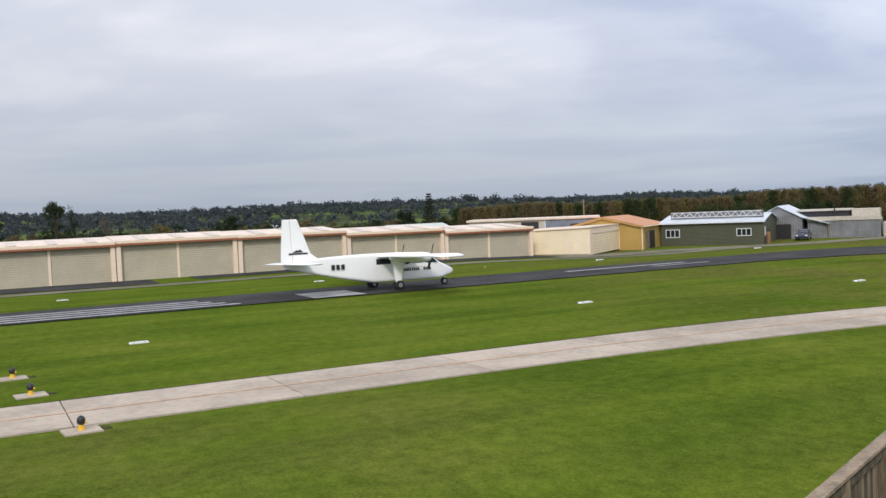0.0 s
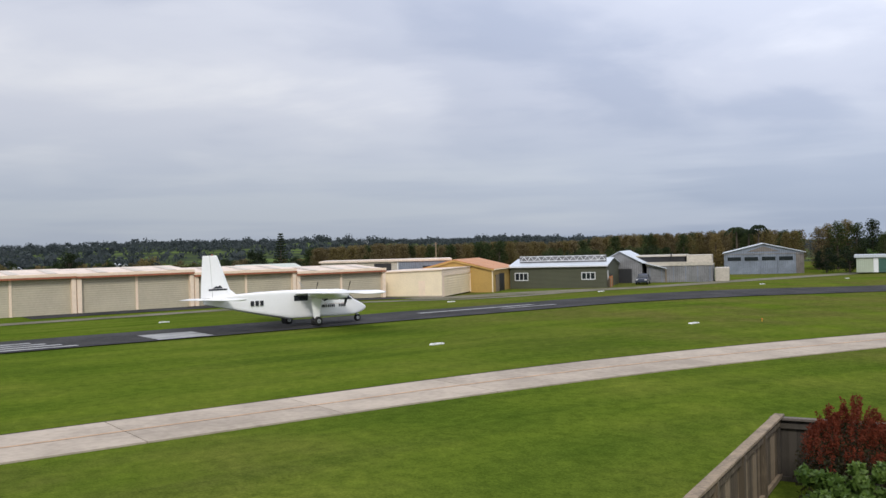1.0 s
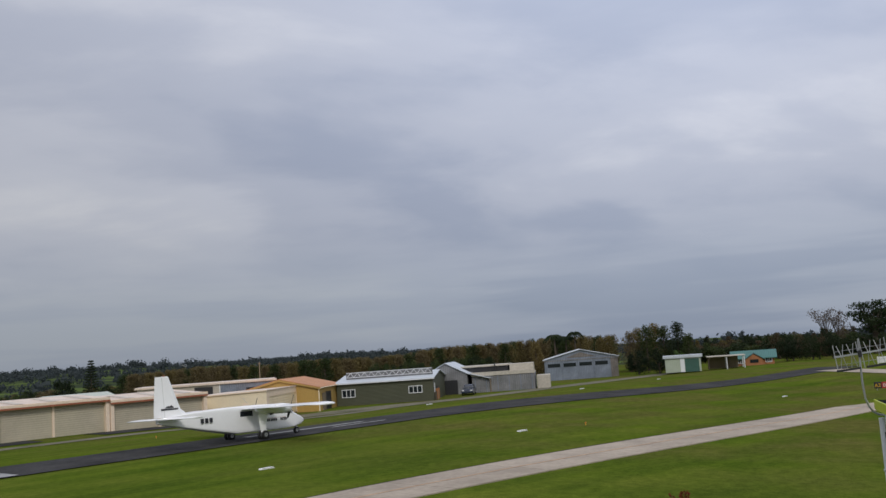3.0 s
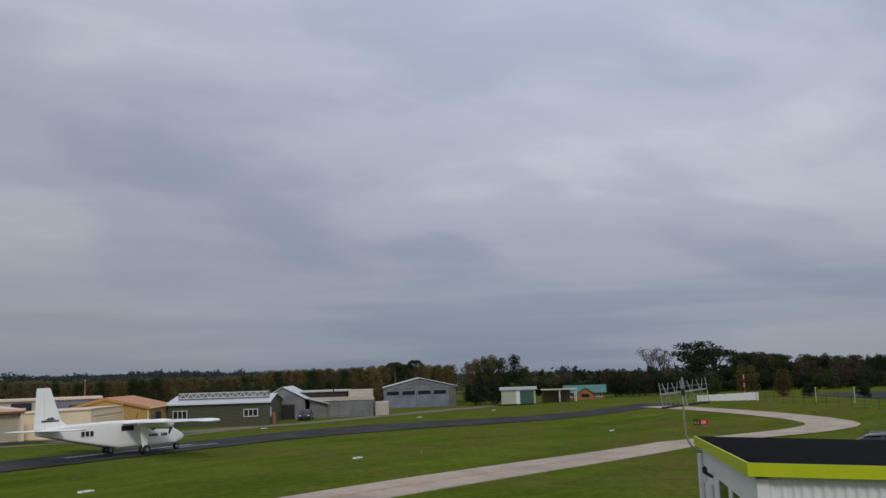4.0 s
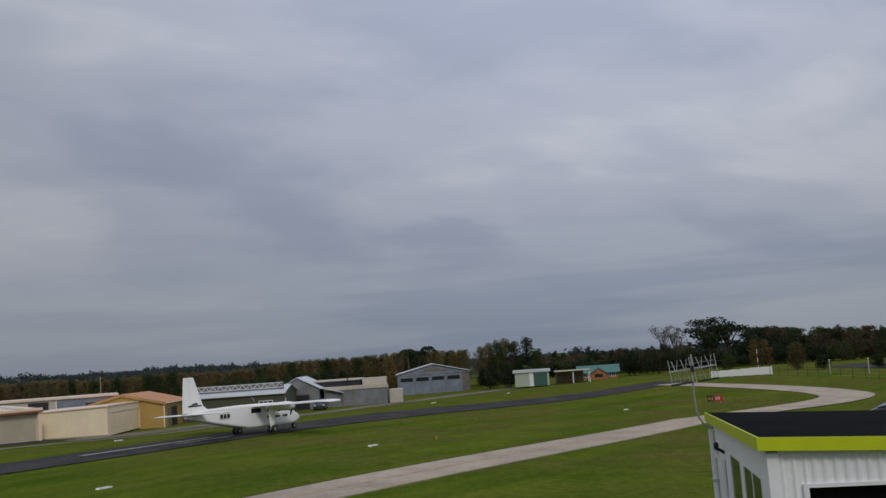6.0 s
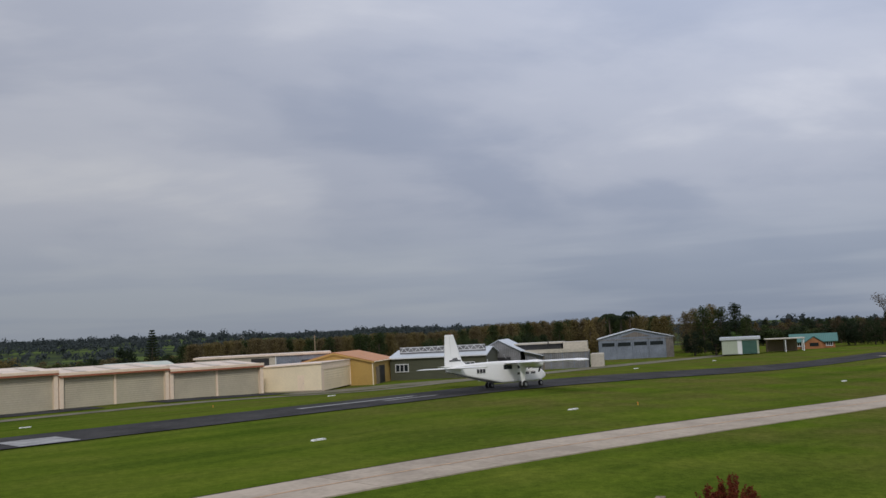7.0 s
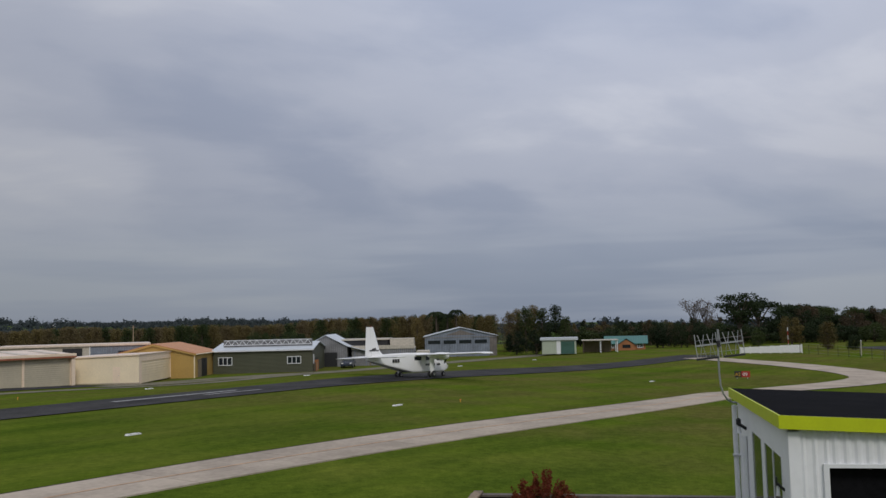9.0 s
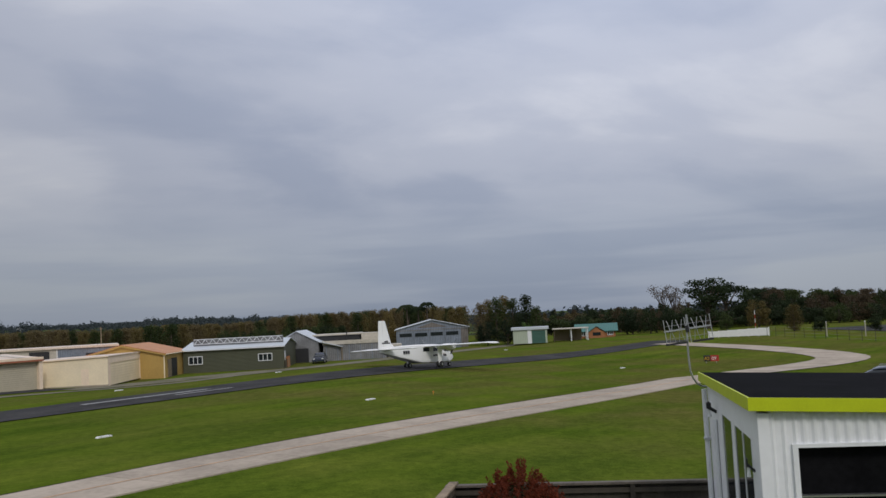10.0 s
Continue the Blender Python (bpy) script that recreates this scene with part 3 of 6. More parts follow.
        part("lettering_bar", box(-5.68, -4.6, side * 0.082 - 0.012, side * 0.082 + 0.012, 2.22, 2.31), BLACK_PAINT, ob, "dark band of lettering shown as a plain bar")
    # windscreen
    bm = loft([[(3.3, -0.49, 1.44), (3.3, 0.49, 1.44), (3.27, 0.49, 1.41), (3.27, -0.49, 1.41)], [(2.78, -0.54, 1.85), (2.78, 0.54, 1.85), (2.75, 0.54, 1.82), (2.75, -0.54, 1.82)]])
    part("windscreen", bm, GLASS_DARK, ob, "dark raked windscreen")
    part("windscreen_post", tube((3.31, 0, 1.44), (2.77, 0, 1.86), 0.025), PLANE_WHITE, ob)
    # fin and rudder
    rings = []
    for z, nose, tail, w in ((1.7, -3.75, -5.45, 0.10), (1.98, -4.05, -5.45, 0.10), (2.25, -4.4, -5.46, 0.09), (4.08, -5.08, -5.53, 0.055), (4.16, -5.15, -5.51, 0.03)):
        c = nose - tail
        rings.append([(nose, 0, z), (nose - 0.25 * c, w, z), (tail, w * 0.7, z), (tail, -w * 0.7, z), (nose - 0.25 * c, -w, z)])
    part("fin", loft(rings), PLANE_WHITE, ob, "tall white tail fin")
    rings = []
    for z, nose, tail, w in ((1.82, -5.48, -6.12, 0.065), (2.3, -5.48, -6.1, 0.06), (4.08, -5.56, -5.96, 0.036), (4.15, -5.54, -5.92, 0.02)):
        rings.append([(nose, w, z), (tail, 0.008, z), (tail, -0.008, z), (nose, -w, z)])
    part("rudder", loft(rings), PLANE_WHITE, ob, "white rudder")
    part("belly_strake", prism([(-1.2, 0.45), (-5.9, 1.46), (-5.9, 1.52), (-1.2, 0.52)], -0.09, 0.09), BLACK_PAINT, ob, "narrow black strip along the rear belly")
    part("nose_leg", tube((3.82, 0, 0.25), (3.74, 0, 0.62), 0.045), STEEL, ob)
    part("nose_fork", box(3.74, 3.9, -0.1, 0.1, 0.42, 0.47, 0.01), PLANE_WHITE, ob)
    part("aerial", tube((0.2, 0, 2.2), (-0.1, 0, 2.55), 0.012), PLANE_GREY, ob)
    part("pitot", tube((4.05, 0.0, 1.09), (4.12, 0.0, 1.25), 0.01), DARK, ob)
    part("beacon", tube((-5.4, 0, 4.14), (-5.4, 0, 4.24), 0.05, 0.03), RED_TRIM, ob, "small red beacon")
    wheels = [build_wheel(ob, 3.83, 0, 0.22, 0.16)]
    for side in (1, -1):
        for dy in (-0.2, 0.2):
            wheels.append(build_wheel(ob, 0, side * 1.8 + dy, 0.26, 0.17))
    props = [c for c in ob.children if c.name.startswith("propeller")]
    return ob, wheels, props


AEROPLANE, WHEELS, PROPS = build_aeroplane()


# ---- buildings ----
def window(parent, x, z, w, h, y=-0.02, panes=3):
    """A white framed window in a front wall that faces -y."""
    win = part("window", box(x - w / 2, x + w / 2, y - 0.02, y + 0.02, z, z + h), GLASS_DARK, parent, "dark glazed window with a white frame")
    bm = bmesh.new()
    t = 0.09
    for x0, x1, z0, z1 in ((x - w / 2 - t, x + w / 2 + t, z - t, z), (x - w / 2 - t, x + w / 2 + t, z + h, z + h + t), (x - w / 2 - t, x - w / 2, z, z + h), (x + w / 2, x + w / 2 + t, z, z + h)):
        add_box(bm, x0, x1, y - 0.07, y + 0.02, z0, z1)
    for k in range(1, panes):
        xx = x - w / 2 + w * k / panes
        add_box(bm, xx - 0.04, xx + 0.04, y - 0.06, y + 0.0, z, z + h)
    part("frame", bm, WHITE_FRAME, win)
    return win


def build_hangar(x0, width, step, base, eave):
    """One bay of the hangar row, its front facing the runway."""
    y = 96.0
    ob = empty("hangar", x0, y, base)
    tagged(ob, "cream hangar bay with two beige roller doors and red-brown trim", "hangar", "hangar row")
    depth = 14.0
    bm = bmesh.new()
    add_box(bm, 0.02, 0.16, 0.25, depth, 0, eave - 0.02)
    add_box(bm, width - 0.16, width - 0.02, 0.25, depth, 0, eave - 0.02)
    add_box(bm, 0.16, width - 0.16, depth - 0.15, depth, 0, eave - 0.02)
    part("wall", bm, CREAM, ob)
    part("pillar", box(0.02, 0.46, -0.3, 0.25, 0, eave - 0.2, 0.02), CREAM_LIGHT, ob, "cream pillar")
    part("pillar", box(width - 0.46, width - 0.02, -0.3, 0.25, 0, eave - 0.2, 0.02), CREAM_LIGHT, ob, "cream pillar")
    mid = width / 2
    part("centre_post", box(mid - 0.13, mid + 0.13, 0.02, 0.2, 0, eave - 0.35, 0.02), CREAM_LIGHT, ob, "cream post between the doors")
    for a, b in ((0.44, mid - 0.14), (mid + 0.14, width - 0.44)):
        part("roller_door", box(a, b, 0.12, 0.18, 0.03, eave - 0.36), DOOR_BEIGE, ob, "closed beige roller door")
    part("lintel", box(0.02, width - 0.02, -0.03, 0.25, eave - 0.34, eave - 0.16), RED_TRIM, ob, "red-brown lintel board")
    fascia = box(-0.12 if step else 0.0, width, -0.5, -0.38, eave - 0.2, eave + 0.1, 0.03)
    part("gutter", fascia, CREAM_LIGHT, ob, "pale pink-cream gutter")
    part("red_edging", box(0.0, width, -0.505, -0.36, eave - 0.37, eave - 0.2), RED_TRIM, ob, "red-brown edging below the gutter")
    part("soffit", box(0.02, width - 0.02, -0.38, 0.25, eave - 0.16, eave - 0.12), RED_TRIM, ob)
    rise = 0.5
    bm = prism([(-0.4, eave + 0.02), (depth / 2, eave + rise), (depth + 0.3, eave), (depth + 0.3, eave - 0.1), (depth / 2, eave + rise - 0.1), (-0.4, eave - 0.08)], 0, width)
    for v in bm.verts:
        v.co = Vector((v.co.y, v.co.x, v.co.z))
    bmesh.ops.recalc_face_normals(bm, faces=bm.faces)
    part("roof", bm, ROOF_CREAM, ob, "low-pitched cream metal roof")
    for k in range(3):
        xx = width * (0.2 + 0.3 * k)
        bm = prism([(0.6, eave + 0.09), (5.5, eave + 0.42), (5.5, eave + 0.44), (0.6, eave + 0.11)], xx, xx + 0.9)
        for v in bm.verts:
            v.co = Vector((v.co.y, v.co.x, v.co.z + 0.03))
        bmesh.ops.recalc_face_normals(bm, faces=bm.faces)
        part("rooflight", bm, ROOF_PATCH, ob, "weathered translucent roof sheet")
    return ob


for k in range(7):
    # the row steps down with the ground
    build_hangar(1.2 + 12.03 * (k - 2), 11.98, (0.0, 0.09, 0.04)[k % 3], (-1.32, -1.32, -1.32, -1.33, -1.38, -1.48, -1.62)[k], (3.8, 3.8, 3.85, 3.92, 3.92, 3.7, 3.48)[k])


def gable(name, parent, width, depth, eave, ridge, over, mat, label, across=True):
    """A pitched roof; its ridge runs front to back if across, else from side to side."""
    if across:
        o, m, t = over, width / 2, 0.1
        slope = (ridge - eave) / m
        pts = [(-o, eave - slope * o), (m, ridge), (width + o, eave - slope * o), (width + o, eave - slope * o + t), (m, ridge + t), (-o, eave - slope * o + t)]
        bm = prism(pts, -over, depth + over)
    else:
        o, m, t = over, depth / 2, 0.1
        slope = (ridge - eave) / m
        pts = [(-o, eave - slope * o), (m, ridge), (depth + o, eave - slope * o), (depth + o, eave - slope * o + t), (m, ridge + t), (-o, eave - slope * o + t)]
        bm = prism(pts, -over, width + over)
        for v in bm.verts:
            v.co = Vector((v.co.y, v.co.x, v.co.z))
        bmesh.ops.recalc_face_normals(bm, faces=bm.faces)
    return part(name, bm, mat, parent, label)


def gable_walls(parent, width, depth, eave, ridge, mat, across=True, thick=0.14):
    """Four walls; the gable ends are the front and back if across."""
    if across:
        for y0, y1 in ((0, thick), (depth - thick, depth)):
            part("wall", prism([(0, 0), (width, 0), (width, eave), (width / 2, ridge), (0, eave)], y0, y1), mat, parent)
        for x0, x1 in ((0, thick), (width - thick, width)):
            part("wall", box(x0, x1, thick, depth - thick, 0, eave), mat, parent)
    else:
        for y0, y1 in ((0, thick), (depth - thick, depth)):
            part("wall", box(0, width, y0, y1, 0, eave), mat, parent)
        for x0, x1 in ((0, thick), (width - thick, width)):
            bm = prism([(thick, 0), (depth - thick, 0), (depth - thick, eave), (depth / 2, ridge), (thick, eave)], x0, x1)
            for v in bm.verts:
                v.co = Vector((v.co.y, v.co.x, v.co.z))
            bmesh.ops.recalc_face_normals(bm, faces=bm.faces)
            part("wall", bm, mat, parent)


GRID = -54.0  # the buildings beyond the hangar row stand turned by this much


def build_cream_hangar():
    ob = empty("cream_hangar", 62.1, 98.9, -1.8, GRID)
    tagged(ob, "plain cream hangar with a wide closed cream door", "hangar")
    w, d, h, low = 8.4, 13.4, 3.3, 3.0
    part("wall", prism([(-1.6, 0), (w, 0), (w, h), (-1.6, low)], 0, 0.14), CREAM, ob)
    part("wall", box(-1.6, -1.46, 0.14, d, 0, low), CREAM, ob)
    part("wall", prism([(-1.46, 0), (w, 0), (w, h), (-1.46, low)], d - 0.14, d), CREAM, ob)
    part("wall", box(w - 0.14, w, 0.14, 1.0, 0, h), CREAM_LIGHT, ob)
    part("wall", box(w - 0.14, w, d - 0.9, d - 0.14, 0, h), CREAM_LIGHT, ob)
    part("wall", box(w - 0.14, w, 1.0, d - 0.9, 2.55, h), CREAM_LIGHT, ob)
    part("hangar_door", box(w - 0.12, w - 0.06, 1.0, d - 0.9, 0.02, 2.55), DOOR_CREAM, ob, "wide closed cream door")
    part("roof", prism([(-1.75, low + 0.005), (w + 0.1, h + 0.005), (w + 0.1, h + 0.1), (-1.75, low + 0.1)], -0.12, d + 0.1), ROOF_CREAM, ob)
    part("roof_edge", prism([(-1.76, low - 0.02), (w + 0.12, h - 0.02), (w + 0.12, h + 0.11), (-1.76, low + 0.11)], -0.17, -0.12), CREAM_LIGHT, ob, "pale roof edging")
    part("side_door", box(5.4, 6.25, -0.03, 0.0, 0.05, 2.0, 0.01), CREAM_LIGHT, ob, "flush cream side door")
    part("door_handle", box(6.05, 6.15, -0.07, -0.03, 1.0, 1.05), STEEL, ob)
    part("footing", box(-0.05, w + 0.05, -0.05, 0, -0.1, 0.16), CONCRETE, ob)


def build_ochre_barn():
    ob = empty("ochre_barn", 72.8, 105.6, -2.05, GRID)
    tagged(ob, "ochre clad gabled barn with an orange roof", "barn")
    w, d, e, r = 10.6, 12, 3.2, 4.5
    gable_walls(ob, w, d, e, r, OCHRE)
    gable("roof", ob, w, d, e, r, 0.25, ORANGE_ROOF, "orange metal roof")
    part("corner_board", box(w - 0.1, w + 0.05, -0.06, 0.0, 0, e, 0.01), CREAM, ob, "pale corner board")
    part("barge_board", prism([(-0.25, e - 0.07), (w / 2, r - 0.02), (w / 2, r - 0.2), (-0.25, e - 0.25)], -0.3, -0.25), OCHRE, ob)
    part("barge_board", prism([(w + 0.25, e - 0.07), (w / 2, r - 0.02), (w / 2, r - 0.2), (w + 0.25, e - 0.25)], -0.3, -0.25), OCHRE, ob)
    # the wall is not cut: a dark panel paints the doorway's inner shade
    part("doorway", box(w, w + 0.04, 3.2, 6.2, 0, 2.5), DARK, ob, "dark panel standing for the shade inside a doorway")
    part("door_leaf", box(w + 0.02, w + 0.10, 1.4, 3.1, 0, 2.4), TIMBER, ob, "brown timber door leaf")
    part("gutter", tube((w + 0.3, -0.2, e - 0.08), (w + 0.3, d, e - 0.08), 0.07), CREAM, ob)


def build_olive_hangar():
    ob = empty("olive_hangar", 86.4, 102.2, -2.3, GRID)
    tagged(ob, "olive weatherboard building with white framed windows and a pale roof", "building")
    w, d, e, r = 13.7, 13, 3.45, 4.35
    gable_walls(ob, w, d, e, r, GREEN_WALL, across=False)
    gable("roof", ob, w, d, e, r, 0.25, WHITE_ROOF, "pale metal roof", across=False)
    part("gutter", box(-0.3, w + 0.3, -0.42, -0.3, e - 0.14, e + 0.0, 0.03), WHITE_FRAME, ob, "white gutter")
    window(ob, 1.7, 1.55, 1.75, 0.95)
    window(ob, 11.2, 1.6, 1.75, 0.85)
    part("corner_board", box(w - 0.12, w + 0.03, -0.04, 0.0, 0, e), GREEN_WALL, ob)
    part("footing", box(-0.04, w + 0.04, -0.06, 0, -0.15, 0.2), CONCRETE, ob)
    # an open lattice truss lies along the roof
    truss = part("truss", box(1.0, 13.3, 2.36, 2.44, 4.77, 4.85), WHITE_FRAME, ob, "white lattice truss on the roof")
    part("chord", box(1.0, 13.3, 2.36, 2.44, 4.12, 4.2), WHITE_FRAME, truss)
    for k in range(12):
        x = 1.05 + k * 1.02
        part("brace", tube((x, 2.4, 4.16), (x + 0.49, 2.4, 4.81), 0.04, n=5), WHITE_FRAME, truss)
        part("brace", tube((x + 0.49, 2.4, 4.81), (x + 0.98, 2.4, 4.16), 0.04, n=5), WHITE_FRAME, truss)
    part("backing_sheet", box(0.9, 13.4, 2.5, 2.56, 3.7, 4.87), TIN_GREY, truss, "grey sheet behind the truss")
    # side
    # flush panels; the dark one paints the shade inside an opening
    for y0, z0, wd, hd, m in ((1.0, 1.4, 0.8, 1.3, WHITE_FRAME), (3.2, 0, 2.2, 2.1, DARK)):
        part("side_opening", box(w - 0.01, w + 0.03, y0, y0 + wd, z0, z0 + hd), m, ob)
    for k in range(4):
        part("stacked_board", box(w + 0.15, w + 0.4, 0.6 + k * 0.9, 0.75 + k * 0.9, 0, 1.6 + 0.3 * (k % 2)), BRICK_ORANGE if k % 2 else TIMBER, ob, "rusty upright board")


def build_white_barn():
    ob = empty("white_barn", 103.5, 101.5, -2.4, GRID)
    tagged(ob, "weathered grey gabled barn with a bright metal roof", "barn")
    w, d, e, r = 6.5, 13, 3.5, 5.2
    gable_walls(ob, w, d, e, r, TIN_GREY)
    gable("roof", ob, w, d, e, r, 0.25, WHITE_ROOF, "bright pale metal roof")
    part("lean_to_roof", prism([(w + 0.2, e - 0.1), (w + 3.6, e - 1.0), (w + 3.6, e - 0.9), (w + 0.2, e)], 0.5, d), WHITE_ROOF, ob)
    for y in (0.6, 5, 10):
        part("post", box(w + 3.4, w + 3.55, y, y + 0.15, 0, e - 1.0), TIMBER, ob)
    # dark panel on the solid wall in place of a shaded doorway
    part("doorway", box(1.5, 5.0, -0.03, 0.0, 0, 2.6), DARK, ob, "dark panel standing for the shade inside a doorway")


def build_tin_shed():
    ob = empty("tin_shed", 108.6, 96.4, -2.25, GRID)
    tagged(ob, "long grey tin shed with a buff parapet", "shed")
    w, d, h = 9.6, 9, 2.75
    for a in ((0, w, 0, 0.12), (0, w, d - 0.12, d), (0, 0.12, 0.12, d - 0.12), (w - 0.12, w, 0.12, d - 0.12)):
        part("wall", box(*a, 0, h), TIN_GREY, ob)
    part("parapet", box(-0.1, w + 0.1, -0.12, 0.15, h, h + 0.6, 0.02), BUFF, ob, "buff cladding band")
    part("roof", box(0, w, 0.15, d, h, h + 0.1), BUFF, ob)
    part("raised_roof", box(-2.0, 5.6, 3.6, d + 3, h + 1.35, h + 1.55), BUFF, ob, "buff raised roof")
    # a solid dark block fills the open gap to give its shade
    part("clerestory", box(-1.8, 5.4, 3.9, d + 2.6, h + 0.1, h + 1.35), DARK, ob, "dark block standing for the shade below the raised roof")
    part("upper_room", box(5.7, 9.4, 3.4, d, h + 0.1, h + 1.5, 0.03), BUFF, ob, "buff upper room")
    part("vent_pipe", tube((3.4, 3.4, h), (3.4, 3.4, h + 1.9), 0.09), DARK, ob)
    for k in range(6):
        part("batten", box(0.4 + k * 1.75, 0.5 + k * 1.75, -0.03, 0.0, 0, h), TIN_BLUE, ob)
    part("side_store", box(w + 0.3, w + 2.3, 1.0, 6.0, 0, 2.3, 0.03), BUFF, ob, "pale store at the side")


def build_grey_hangar():
    ob = empty("grey_hangar", 137.6, 104.3, -2.15, GRID)
    tagged(ob, "old grey gabled hangar with a row of high windows", "hangar")
    w, d, e, r = 13.2, 15, 3.9, 5.45
    gable_walls(ob, w, d, e, r, TIN_BLUE)
    gable("roof", ob, w, d, e, r, 0.3, WHITE_ROOF, "pale grey metal roof")
    for k in range(4):
        part("sliding_door", box(0.35 + 2.85 * k, 3.1 + 2.85 * k, -0.12 + 0.04 * (k % 2), -0.05 + 0.04 * (k % 2), 0.02, 3.6), TIN_BLUE, ob, "grey tin sliding door")
        part("high_window", box(0.6 + 2.85 * k, 2.85 + 2.85 * k, -0.15, -0.125, 2.55, 3.2), GLASS_DARK, ob, "dark strip window")
    part("door_rail", box(0, w, -0.16, 0.0, 3.62, 3.8), TIN_GREY, ob)
    part("corner_wall", box(11.9, w, -0.04, 0, 0, e), TIN_STAINED, ob, "stained pale wall panel")
    part("weathered_gable", prism([(3.8, 4.1), (9.4, 4.1), (6.6, 5.0)], -0.03, 0.0), TIN_STAINED, ob, "weathered gable panel")


def build_green_shed():
    ob = empty("green_shed", 140.0, 81.0, -1.5, -61)
    tagged(ob, "pale green shed with a dark green roller door", "shed")
    w, d, e = 5.8, 5, 2.35
    for a in ((0, w, 0, 0.12), (0, w, d - 0.12, d), (0, 0.12, 0.12, d - 0.12), (w - 0.12, w, 0.12, d - 0.12)):
        part("wall", box(*a, 0, e), SHED_GREEN, ob)
    part("roof", prism([(-0.3, e), (w + 0.3, e), (w + 0.3, e + 0.42), (-0.3, e + 0.42)], -0.3, d), WHITE_ROOF, ob, "pale metal roof")
    part("roller_door", box(3.2, 5.5, -0.05, 0.0, 0.02, 2.15), DOOR_GREEN, ob, "dark green roller door")
    part("roller_door", box(0.3, 2.4, -0.05, 0.0, 0.02, 2.15), SHED_GREEN, ob, "pale green roller door")
    part("door_trim", box(2.45, 3.15, -0.06, 0.0, 0, 2.3), WHITE_FRAME, ob)
    port = empty("carport", 144.5, 75.5, -1.5, -61)
    tagged(port, "open grey carport with a flat roof", "carport")
    part("roof", box(-0.2, 6, 0, 5, 2.1, 2.22), BUFF, port)
    for x in (0, 2.9, 5.7):
        for y in (0.2, 4.6):
            part("post", box(x, x + 0.14, y, y + 0.14, 0, 2.1), WHITE_FRAME if x else TIMBER, port)
    part("back_wall", box(0, 5, 4.85, 4.98, 0, 2.1), TIMBER, port, "shaded back wall")


def build_clubhouse():
    ob = empty("clubhouse", 154.5, 76.0, -1.5, -65)
    tagged(ob, "small brick house with a teal metal roof", "house")
    w, d, e, r = 6.8, 5, 1.4, 2.5
    gable_walls(ob, w, d, e, r, BRICK_ORANGE, across=False)
    gable("roof", ob, w, d, e, r, 0.5, TEAL_ROOF, "teal metal roof", across=False)
    porch = part("porch_gable", prism([(2.0, 0), (5.0, 0), (5.0, 1.1), (3.5, 2.1), (2.0, 1.1)], -1.2, -0.02), BRICK_ORANGE, ob, "orange gabled porch")
    part("porch_roof", prism([(1.75, 1.0), (3.5, 2.15), (5.25, 1.0), (5.25, 1.1), (3.5, 2.27), (1.75, 1.1)], -1.4, 0.5), TEAL_ROOF, porch, "teal porch roof")
    part("porch_window", box(2.8, 4.2, -1.24, -1.2, 0.5, 1.1), GLASS_DARK, porch)
    for x in (1.0, 5.9):
        window(ob, x, 0.55, 0.9, 0.6)


def build_flat_building():
    ob = empty("flat_roofed_building", 63.6, 116.0, -2.6, -35)
    tagged(ob, "long low buff building with a flat roof and dark openings", "building")
    w = 18.0
    part("wall", box(0, w, 0, 9, 0, 5.0), BUFF, ob)
    part("roof", box(-0.3, w + 0.3, -0.3, 9.3, 5.0, 5.25), ROOF_CREAM, ob, "pale flat roof edge")
    # opening drawn as a thin dark sheet, its shade painted on the wall
    part("opening", box(7.4, 9.8, -0.04, 0, 2.4, 4.75), DARK, ob, "dark panel standing for the shade inside an opening")
    part("panel", box(9.9, 10.6, -0.05, 0, 2.4, 4.9), BUFF, ob)
    part("panel", box(10.8, 17.8, -0.05, 0, 2.2, 4.9), TIN_BLUE, ob, "grey wall panel")
    part("window", box(14.2, 16.8, -0.08, -0.05, 3.6, 4.3), GLASS_DARK, ob, "dark window strip")
    part("post", box(10.65, 10.77, -0.1, -0.02, 2.2, 4.95), WHITE_FRAME, ob)
    pole = empty("utility_pole", 82.0, 114.0, -2.1)
    tagged(pole, "grey timber utility pole with a short crossarm", "pole")
    part("shaft", tube((0, 0, 0), (0, 0, 7.1), 0.08, 0.06), TIMBER, pole)
    part("crossarm", box(-0.3, 0.3, -0.03, 0.03, 6.8, 6.87), TIMBER, pole)


def build_rear_hangar():
    """A hangar behind the row, of which the pale roof shows."""
    ob = empty("rear_hangar", 53.5, 116.0, -2.45, 0)
    tagged(ob, "hangar behind the row with a pale grey-green metal roof", "hangar")
    w, d, e, r = 8.5, 11.0, 3.6, 4.85
    gable_walls(ob, w, d, e, r, CREAM, across=False)
    gable("roof", ob, w, d, e, r, 0.3, PALE_GREEN_ROOF, "pale grey-green metal roof", across=False)
    part("gutter", box(-0.3, w + 0.3, -0.5, -0.38, e - 0.2, e - 0.06, 0.02), CREAM_LIGHT, ob)


build_rear_hangar()
build_cream_hangar()
build_ochre_barn()
build_olive_hangar()
build_white_barn()
build_tin_shed()
build_grey_hangar()
build_green_shed()
build_clubhouse()
build_flat_building()


# ---- kiosk, fence and garden close by ----
def roof_z(a, k):
    return 3.14 - 0.0155 * a - 0.043 * k


